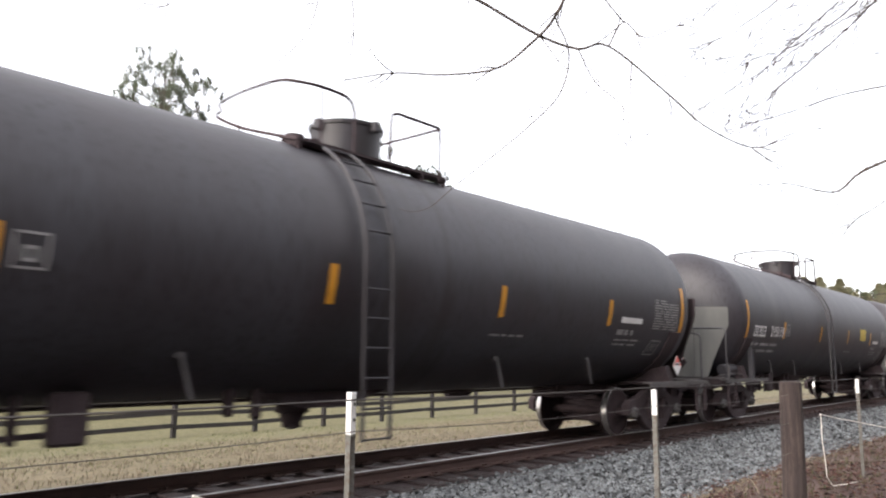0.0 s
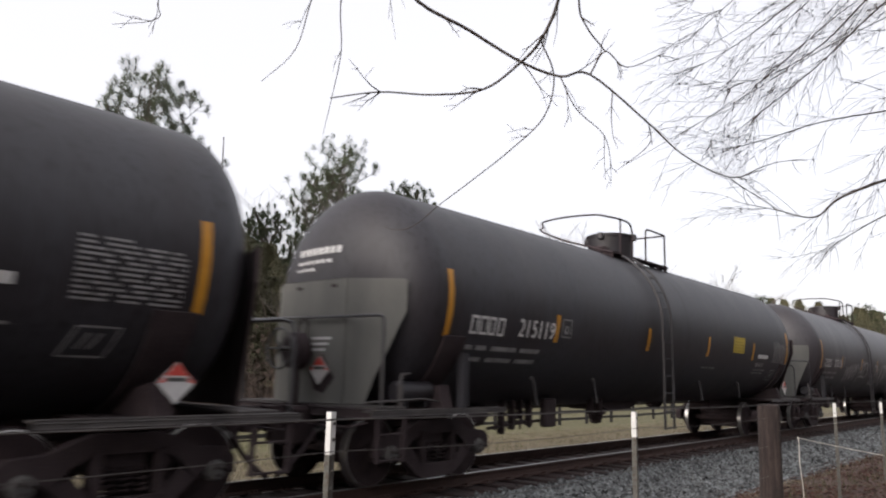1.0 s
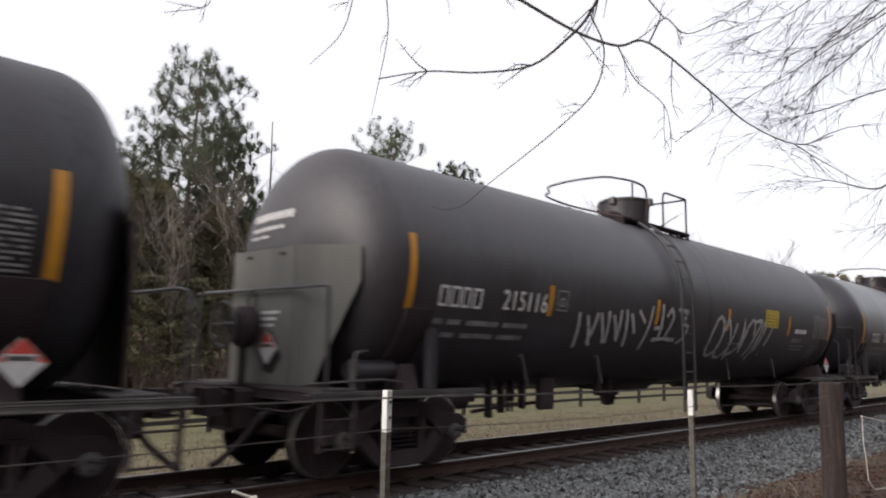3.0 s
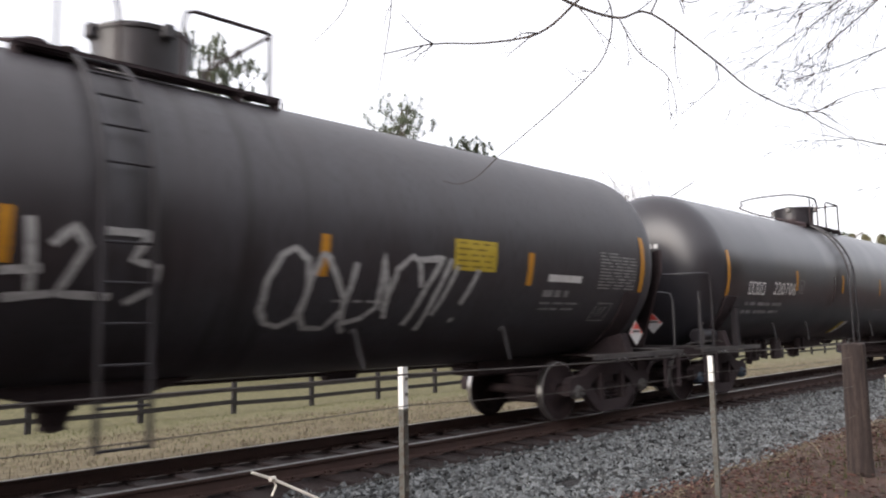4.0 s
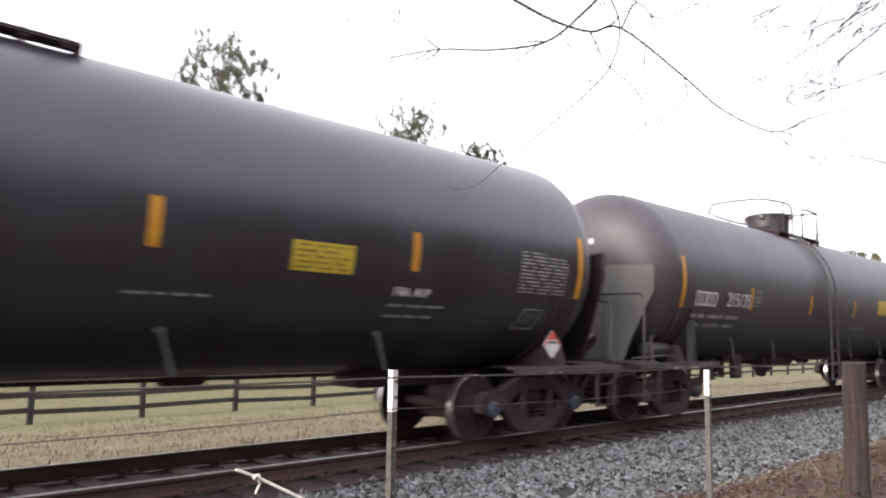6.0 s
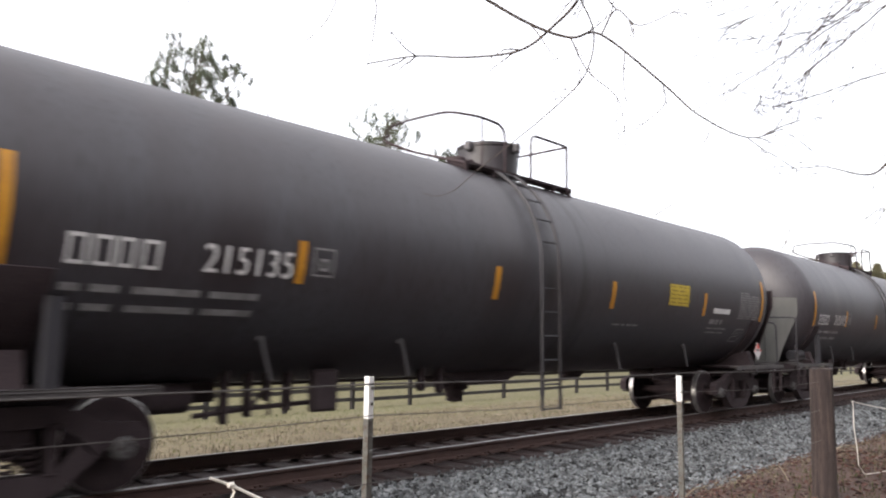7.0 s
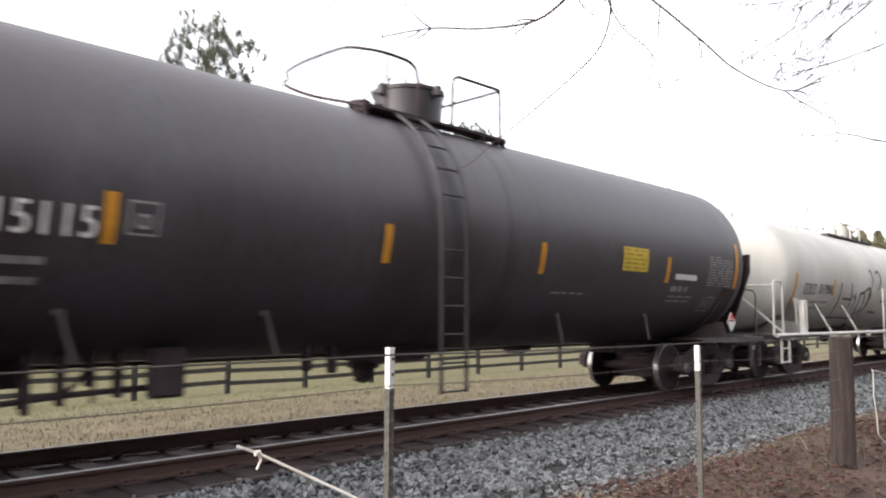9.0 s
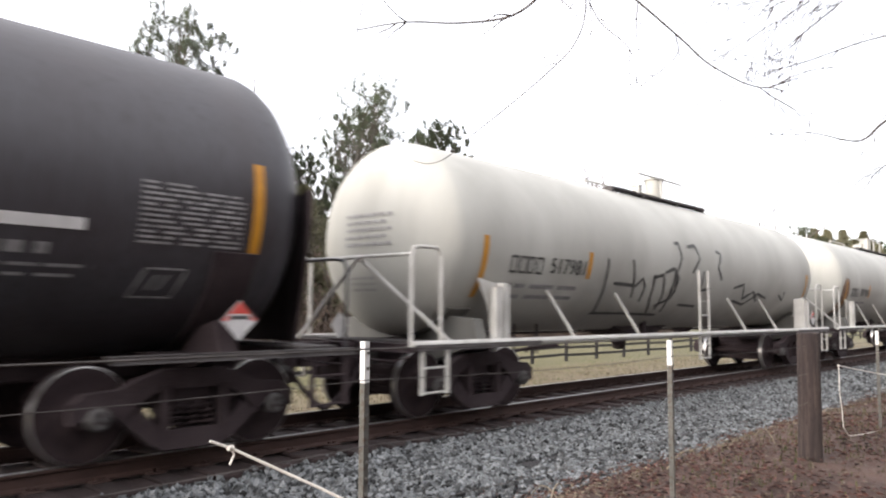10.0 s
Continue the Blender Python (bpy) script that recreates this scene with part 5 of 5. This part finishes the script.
def pine(height, spread, bare, seed, clump=0.48):
    """A tall pine: long bare trunk, upswept limbs that fork, needles in separate upright pompoms at the twigs' ends."""
    rng = random.Random(seed)
    t = tagged(new("pine_tree"), "tall pine with a bare trunk and open clumped crown", "tree", "pines beyond the pasture")
    s = Shape()
    bend = [(0.22 * math.sin(i * 1.3 + seed), 0.22 * math.cos(i * 0.9 + seed), height * i / 8) for i in range(9)]
    s.tube(bend, height * 0.014, 8, 0.03)
    v, f = [], []

    def pompom(c, size):
        for i in range(56):
            d = Vector((rng.gauss(0, 0.8), rng.gauss(0, 0.8), rng.gauss(0.75, 0.75))).normalized()
            base = c + Vector((0, 0, rng.uniform(-0.3, 0.75) * size))
            tip = base + d * size * rng.uniform(0.5, 0.95)
            w = d.orthogonal().normalized() * size * 0.065
            k = len(v)
            v.extend((tuple(base - w * 0.4), tuple(base.lerp(tip, 0.5) + w), tuple(tip), tuple(base.lerp(tip, 0.5) - w)))
            f.append((k, k + 1, k + 2, k + 3))
    count = 44
    for i in range(count):
        w = (i + rng.random()) / count
        u = bare + (0.99 - bare) * w
        k = min(int(u * 8), 7)
        base = Vector(bend[k]).lerp(Vector(bend[k + 1]), u * 8 - k)
        a = i * 2.4 + rng.uniform(-0.5, 0.5)
        reach = spread * (0.12 + 1.45 * (1 - w) ** 0.52 * min(1.0, 0.55 + 2.2 * w)) * rng.uniform(0.55, 1.12)
        end = base + Vector((math.cos(a) * reach, math.sin(a) * reach, reach * rng.uniform(0.15, 0.5) + 0.3))
        mid = base.lerp(end, 0.5) + Vector((0, 0, -0.08 * reach))
        s.tube([base, mid, end], 0.07 * (1.2 - w), 5, 0.02)
        pompom(end, clump * rng.uniform(0.8, 1.2))
        for j in range(3 + int(reach * 2.6)):
            q0 = mid.lerp(end, rng.uniform(-0.4, 0.95))
            q = q0 + Vector((rng.gauss(0, 0.55), rng.gauss(0, 0.55), abs(rng.gauss(0.25, 0.35))))
            s.tube([q0, q], 0.02, 3, 0.01)
            pompom(q, clump * rng.uniform(0.6, 1.15))
    pompom(Vector(bend[8]), clump * 1.2)
    s.done("trunk", M_TRUNK, t, smooth=60)
    raw("crown", v, f, M_NEEDLE, t, "dark green needle clumps with gaps")
    return t


def bare_tree(height, seed, material=M_TWIG, spread=0.55, levels=4):
    """A leafless tree of forking limbs."""
    rng = random.Random(seed)
    t = tagged(new("bare_tree"), "leafless winter tree with fine grey twigs", "tree", "bare trees beyond the pasture")
    trunk, twigs = Shape(), Shape()

    def grow(p, d, length, r, level):
        n = 3
        pts = [p]
        for i in range(n):
            d = (d + Vector((rng.gauss(0, 0.12), rng.gauss(0, 0.12), 0.05))).normalized()
            pts.append(pts[-1] + d * length / n)
        (trunk if level < 2 else twigs).tube(pts, r, 6 if level < 2 else 3, r * 0.55)
        if level >= levels:
            return
        for i in range(4 if level else 7):
            q = pts[1 + i % n].lerp(pts[min(2 + i % n, n)], rng.random())
            a = rng.uniform(0, 6.28)
            side = Vector((math.cos(a), math.sin(a), 0))
            grow(q, (d + side * spread * rng.uniform(0.7, 1.6)).normalized(), length * rng.uniform(0.45, 0.7), r * 0.5, level + 1)
    grow(Vector((0, 0, 0)), Vector((0, 0, 1)), height * 0.52, height * 0.011, 0)
    top = max(p[2] for p in twigs.v)
    k = height / top
    for sh in (trunk, twigs):
        sh.v = [(x * k, y * k, z * k) for x, y, z in sh.v]
    trunk.done("trunk", M_BARK, t, smooth=60)
    twigs.done("twig_crown", material, t, smooth=0)
    return t


def evergreen(height, spread, seed):
    """A dense cedar or young pine of leafy sprays around a stem."""
    rng = random.Random(seed)
    t = tagged(new("evergreen_tree"), "dense dark evergreen, at the wood's edge and unseen behind the camera", "tree", "evergreens at the wood's edge")
    Shape().tube([(0, 0, 0), (0.1, 0, height * 0.5), (0, 0.1, height * 0.95)], height * 0.014, 6, 0.02).done("trunk", M_TRUNK, t, smooth=60)
    cents = []
    for i in range(1100):
        w = rng.random() ** 0.8
        z = height * (0.12 + 0.88 * w)
        r = spread * (1 - w) ** 0.7 * (0.8 + 0.75 * noise.noise((w * 5, seed, 2.0 * math.sin(i * 2.4)))) * rng.uniform(0.35, 1.05)
        a = rng.uniform(0, 6.28)
        cents.append(Vector((r * math.cos(a), r * math.sin(a), z + 0.12 * r)))
    v, f = needle_tufts(cents, 0.3, rng, 14)
    raw("crown", v, f, M_CEDAR, t, "dense dark green sprays")
    return t


def at_az(az, rng_y, dz=0.0):
    """A place on the wood's edge: turn from the track's normal, and distance across the track."""
    d = (rng_y - EYE_XY[1]) / math.cos(radians(az))
    return EYE_XY[0] + d * math.sin(radians(az)), rng_y, profile(GROUND, rng_y) - 0.1 + dz, d


def plant(proto, az, y, el=None, own=None, turn=0.0):
    """Copies a tree to a bearing; el, the elevation of its top, sets its size."""
    x, yy, z, d = at_az(az, y)
    c = copy_thing(proto, pose(x, yy, z, 0, 0, turn))
    if el is not None:
        k = (1.43 - z + d * math.tan(radians(el))) / own
        c.scale = (k, k, k)
    return c


def make_woods():
    r = random.Random(77)
    pines = [(pine(20, 4.4, 0.42, 3), 20), (pine(20, 3.4, 0.5, 8), 20), (pine(20, 3.6, 0.3, 21), 20)]
    bares = [(bare_tree(16, 5), 16), (bare_tree(16, 9, spread=0.4), 16), (bare_tree(16, 14, spread=0.7), 16)]
    greens = [(evergreen(9, 2.4, 2), 9), (evergreen(9, 3.0, 6), 9)]
    for i, (p, h) in enumerate(pines + bares + greens):
        p.matrix_basis = pose(-60 - 9 * i, 52, -1.6)
    plant(pines[0][0], 26.2, 40, 20.2, 20, 40)
    plant(pines[1][0], 41.2, 40, 16.8, 20, 10)
    plant(pines[2][0], 40.0, 43, 14.6, 20, 100)
    plant(pines[1][0], 46.6, 40, 13.8, 20, 200)
    plant(pines[2][0], 45.2, 44, 13.2, 20, 300)
    plant(pines[2][0], 24.0, 43, 15.5, 20, 10)
    plant(pines[1][0], 28.6, 44, 16.0, 20, 70)
    for az, el, k in ((5, 15, 2), (9, 14.5, 0), (35.5, 11.5, 1)):
        plant(pines[k][0], az, 42 + k, el, 20, az * 9)
    for az, el, k in ((58.6, 13.0, 2), (60.6, 11.5, 0), (56.0, 10.8, 1), (66.8, 9.3, 1), (68.4, 8.4, 0), (64.0, 8.9, 2), (71, 7.5, 1)):
        plant(bares[k][0], az, 40 + 2 * k, el, 16, az * 11)
    for i in range(24):
        az = -8 + 52 * (i + r.random()) / 24
        plant(bares[i % 3][0], az, r.uniform(36, 48), r.uniform(10.5, 15.0), 16, r.uniform(0, 360))
    for i in range(70):
        az = -8 + 50 * (i + r.random()) / 70
        c = plant(greens[i % 2][0], az, r.uniform(36, 46), r.uniform(6.5, 13.0) if az < 25 else r.uniform(6, 10.5), 9, r.uniform(0, 360))
        c.scale = (c.scale[0] * r.uniform(1.0, 1.6), c.scale[1] * 1.3, c.scale[2])
    for i in range(16):
        plant(greens[i % 2][0], 44 + 30 * i / 16, r.uniform(40, 48), r.uniform(3.5, 6.0) * (1 - 0.02 * i), 9, r.uniform(0, 360))
    for i in range(46):
        az = 73 + 14 * (i + r.random()) / 46
        p, h = (pines + greens)[2 + i % 3]
        plant(p, az, r.uniform(38, 50), r.uniform(4.9, 6.0) * (1 - (az - 73) * 0.02), h, r.uniform(0, 360))
    x, y, z, d = at_az(31.97, 40)
    snag = tagged(new("dead_snag"), "thin bare dead tree trunk beside the pines", "tree")
    snag.matrix_basis = pose(x, y, z)
    top = 1.43 - z + d * math.tan(radians(17.15))
    Shape().tube(smooth_line([(0.2, 0, 0), (0.05, 0.1, top * 0.4), (0.1, 0, top * 0.75), (0, 0, top)]), 0.16, 8, 0.035).done("trunk", M_TRUNK, snag, smooth=60)
    Shape().tube([(0.08, 0.0, top * 0.8), (0.4, 0.1, top * 0.84), (0.55, 0.1, top * 0.87)], 0.03, 5, 0.012).done("stub_limb", M_TRUNK, snag, smooth=60)
    # woods closing the place behind the camera, added unseen to darken the tanks' near sides
    for i in range(60):
        x, row = -50 + 2.4 * i + r.uniform(-1, 1), i % 3
        c = copy_thing(greens[i % 2][0], pose(x, -17 - 4.5 * row - r.uniform(0, 3), -0.2, 0, 0, r.uniform(0, 360)))
        k = r.uniform(1.0, 1.4) + 0.25 * row
        c.scale = (k * 1.25, k * 1.25, k)
        if i % 4 == 0:
            copy_thing(bares[i % 3][0], pose(x + 1.5, -15.5 - r.uniform(0, 4), -0.2, 0, 0, r.uniform(0, 360)))
    # brushy understorey along the wood's edge
    v, f = [], []
    g = np.random.default_rng(6)
    for i in range(15000):
        x, y = g.uniform(-22, 90), g.uniform(35, 43)
        z0, h = profile(GROUND, y), g.gamma(3.0, 1.0) * (1.0 if x < 45 else 0.6)
        dx, dy, w = g.normal(0, 0.32) * h, g.normal(0, 0.2) * h, g.uniform(0.012, 0.04)
        k = len(v)
        v += [(x - w, y, z0 - 0.1), (x + w, y, z0 - 0.1), (x + dx * 0.5 + w * 0.6, y + dy * 0.5, z0 + h * 0.55), (x + dx * 0.5 - w * 0.6, y + dy * 0.5, z0 + h * 0.55), (x + dx, y + dy, z0 + h)]
        f += [(k, k + 1, k + 2, k + 3), (k + 3, k + 2, k + 4)]
        for j in range(6):
            q = g.uniform(0.2, 1.0)
            cx, cy, cz = x + dx * q, y + dy * q, z0 + h * q
            a, s = g.uniform(0, 6.28), g.uniform(0.15, 0.4)
            k = len(v)
            v += [(cx, cy, cz), (cx + s * math.cos(a), cy + 0.1, cz + s * 0.3), (cx + s * 1.3 * math.cos(a), cy, cz + s * 0.9), (cx + 0.1 * math.cos(a), cy, cz + s * 0.6)]
            f.append((k, k + 1, k + 2, k + 3))
    raw("brush", v, f, M_BRUSH, None, "brown leafless brush along the wood's edge", kind="stuff", category="brush")


make_woods()


# ---- overhanging bare trees on the camera's side ----
def twiggy(shape, line, r0, r1, count, length, rng, droop, depth=1, splay=0.8):
    """A limb with side twigs that fork again."""
    shape.tube(line, r0, 6 if r0 > 0.004 else 4, r1)
    for i in range(count):
        k = rng.randrange(1, len(line) - 1)
        d = (line[k + 1] - line[k]).normalized()
        side = d.cross(Vector((rng.gauss(0, 1), rng.gauss(0, 1), rng.gauss(0, 1)))).normalized()
        p, L = line[k], length * rng.uniform(0.35, 1.0)
        dirn = (d * 0.9 + side * splay * rng.uniform(0.6, 1.4)).normalized()
        pts = [p]
        for j in range(4):
            dirn = (dirn + Vector((rng.gauss(0, 0.14), rng.gauss(0, 0.14), rng.gauss(droop, 0.12)))).normalized()
            pts.append(pts[-1] + dirn * L / 4)
        rr = max(r1, 0.0018) * 1.35
        if depth:
            twiggy(shape, pts, rr, 0.0013, 3 + 2 * (depth > 1), L * 0.5, rng, droop, max(depth - 2, 0), splay)
        else:
            shape.tube(pts, rr, 3, 0.0011)


def make_overhang():
    rng = random.Random(31)
    tree = tagged(new("overhanging_tree"), "leafless tree reaching thin branches over the fence", "tree")
    Shape().tube(smooth_line([(2.2, -9.5, -0.3), (2.3, -9.4, 1.5), (2.5, -8.8, 3.4), (2.9, -7.2, 4.8), (3.1, -5.6, 5.2), (3.0, -4.3, 4.9)]), 0.17, 12, 0.03).done("trunk", M_BARK, tree, smooth=60)
    br = Shape()
    limbs = [([(3.0, -4.4, 4.9), (3.05, -4.1, 4.3), (3.13, -4.01, 3.85), (3.48, -4.24, 3.64), (3.75, -4.46, 3.46), (3.92, -4.65, 3.37), (4.01, -4.82, 3.37), (4.28, -5.09, 3.06), (4.42, -5.25, 2.86), (4.55, -5.49, 2.70), (4.61, -5.69, 2.73)], 0.011, 0.0022, 10, 0.5),
             ([(3.1, -5.2, 5.1), (3.6, -4.95, 4.4), (3.72, -4.76, 3.84), (3.76, -4.59, 3.59), (3.73, -4.43, 3.45), (3.65, -4.21, 3.31), (3.44, -3.94, 3.27), (3.2, -3.7, 3.27), (2.97, -3.47, 3.21)], 0.011, 0.0028, 11, 0.45),
             ([(4.01, -4.82, 3.37), (4.01, -4.93, 3.5), (4.11, -5.03, 3.4), (4.18, -5.26, 3.46)], 0.0045, 0.0018, 4, 0.3),
             ([(3.76, -4.59, 3.59), (3.89, -4.61, 3.38), (3.93, -4.51, 3.14), (3.91, -4.27, 2.96), (3.78, -4.02, 2.74), (3.65, -3.85, 2.57), (3.55, -3.73, 2.43), (3.47, -3.64, 2.39), (3.4, -3.57, 2.41)], 0.0042, 0.0014, 3, 0.22),
             ([(3.2, -5.2, 5.1), (3.6, -5.0, 4.4), (3.8, -4.86, 3.81), (3.89, -4.86, 3.65), (4.01, -4.93, 3.5)], 0.007, 0.003, 3, 0.3),
             ([(3.92, -4.65, 3.37), (4.04, -4.7, 3.17), (4.17, -4.83, 3.0), (4.25, -4.84, 2.8)], 0.0035, 0.0014, 4, 0.3),
             ([(3.0, -4.4, 4.9), (2.85, -3.9, 4.3), (2.83, -3.7, 3.82), (2.94, -3.59, 3.5), (2.98, -3.48, 3.24), (3.0, -3.38, 2.99)], 0.005, 0.0012, 2, 0.25),
             ([(3.0, -4.4, 4.9), (2.75, -3.8, 4.2), (2.7, -3.58, 3.8), (2.72, -3.4, 3.48), (2.61, -3.21, 3.27)], 0.005, 0.0012, 3, 0.3),
             ([(3.0, -4.4, 4.9), (2.3, -3.4, 4.3), (1.98, -3.06, 3.69), (2.0, -2.98, 3.53), (1.79, -2.84, 3.45)], 0.005, 0.0012, 3, 0.25),
             ([(4.28, -5.09, 3.06), (4.32, -5.07, 2.93), (4.27, -4.85, 2.77)], 0.003, 0.0012, 3, 0.2)]
    still = Shape()
    for i, (pts, r0, r1, n, L) in enumerate(limbs):
        twiggy(still if i in (1, 3, 6, 7, 8) else br, smooth_line(pts), r0 * 1.3, r1 * 1.5, n, L, rng, -0.06)
    branch = br.done("branch", M_BARK, tree, smooth=60)
    still.done("branch", M_BARK, tree, smooth=60)
    far = tagged(new("twiggy_tree"), "leafless tree with a dense spray of fine twigs", "tree")
    Shape().tube(smooth_line([(9.5, -9.6, -0.3), (9.4, -9.4, 2.0), (9.2, -9.0, 4.0), (8.8, -8.3, 6.0), (8.2, -7.3, 7.2)]), 0.2, 12, 0.05).done("trunk", M_BARK, far, smooth=60)
    fan = Shape()
    sprays = [([(8.8, -8.3, 6.0), (7.9, -7.0, 5.6), (7.58, -6.1, 5.1), (7.68, -5.27, 4.54), (7.64, -4.37, 3.96)], 0.016, 20), ([(8.7, -8.2, 6.2), (7.8, -6.9, 5.7), (7.52, -6.03, 5.21), (7.62, -5.41, 4.78), (7.58, -4.88, 4.56), (7.4, -4.25, 4.49)], 0.014, 18),
                       ([(8.5, -7.8, 6.6), (7.7, -6.4, 5.9), (7.38, -5.4, 5.28), (7.37, -4.69, 4.91), (7.27, -4.13, 4.67)], 0.014, 20), ([(9.2, -9.0, 4.2), (8.3, -7.0, 4.2), (7.99, -6.04, 4.09), (7.87, -5.3, 4.06), (7.75, -4.68, 3.93), (7.61, -4.2, 3.87)], 0.012, 16),
                       ([(9.3, -9.2, 3.3), (8.4, -7.0, 3.7), (8.15, -5.97, 3.48), (8.1, -5.39, 3.31), (8.08, -5.13, 3.13), (7.97, -4.79, 3.23), (7.82, -4.39, 3.35)], 0.02, 13), ([(9.3, -9.2, 3.2), (8.5, -7.0, 3.4), (8.22, -5.93, 3.16), (8.19, -5.44, 2.94), (8.15, -5.13, 2.74)], 0.012, 10),
                       ([(8.5, -7.8, 6.6), (7.6, -6.0, 6.0), (7.2, -4.9, 5.4), (7.2, -4.2, 5.0)], 0.012, 16)]
    for pts, r0, n in sprays:
        twiggy(fan, smooth_line(pts), r0 * 1.2, 0.002, 2 * n, 1.0, rng, -0.05, 2, 0.5)
    # thinner limbs sweep between the main ones
    for i in range(14):
        p, q, u = sprays[i % 4][0], sprays[(0, 1, 2, 6)[(i + 1 + i // 4) % 4]][0], rng.uniform(0.2, 0.8)
        m = min(len(p), len(q))
        drift = Vector((rng.gauss(0, 0.26), rng.gauss(0, 0.26), rng.gauss(0, 0.2)))
        line = [Vector(a).lerp(Vector(b), u) + drift * k for k, (a, b) in enumerate(zip(p[:m], q[:m]))]
        twiggy(fan, smooth_line(line), 0.009, 0.002, 15, 0.9, rng, -0.05, 2, 0.6)
    fan.done("twig_spray", M_BARK, far, smooth=0)
    return branch


BRANCH = make_overhang()


def motions():
    """The train rolls by at a steady speed; wheels turn with it; the overhanging branch sways."""
    steps = [i / 30 for i in range(301)]
    # small surges of the train about its steady speed: seconds, metres
    surge = [(0.0, -0.06), (0.5, 0.07), (1.0, -0.10), (1.5, 0.13), (2.0, -0.04), (3.5, 0.0), (4.5, 0.05), (5.0, -0.11), (5.5, 0.06), (6.0, -0.15), (6.2, -0.25), (7.5, 0.1), (8.0, 0.06), (8.5, 0.1), (9.0, -0.04), (9.5, 0.12), (9.8, -0.09), (10.0, -0.12)]
    times, sizes = [a for a, b in surge], [b for a, b in surge]
    run = [SPEED * t - float(np.interp(t, times, sizes)) for t in steps]
    for x0, car in TRAIN:
        walk(car, [(t, pose(x0 - s, TRACK_Y, 0)) for t, s in zip(steps, run)])
        for truck in [c for c in car.children if c.name.startswith("truck")]:
            for w in [c for c in truck.children if c.name.startswith("wheelset")]:
                m = w.matrix_basis.copy()
                walk(w, [(t, m @ pose(0, 0, 0, 0, -math.degrees(s / WHEEL_R) % 360, 0)) for t, s in zip(steps, run)])

    # seconds, sway to the right and up, in centimetres
    sway = [(0.0, 1, 4), (0.5, -4, 0), (1.0, -1, 1), (1.5, 0, 0), (2.0, 0, 0), (3.5, 5, 5), (4.0, -1, -2), (4.5, 1, 15), (5.0, -24, -6), (5.5, -4, 13), (6.0, -24, -4), (7.5, -18, -1), (8.0, -15, 0), (8.5, -9, 6), (9.0, -9, 7), (9.5, -12, 3), (10.0, -7, 8)]
    walk(BRANCH, [(t, pose(0.007 * a, -0.007 * a, 0.01 * b)) for t, a, b in sway])


motions()
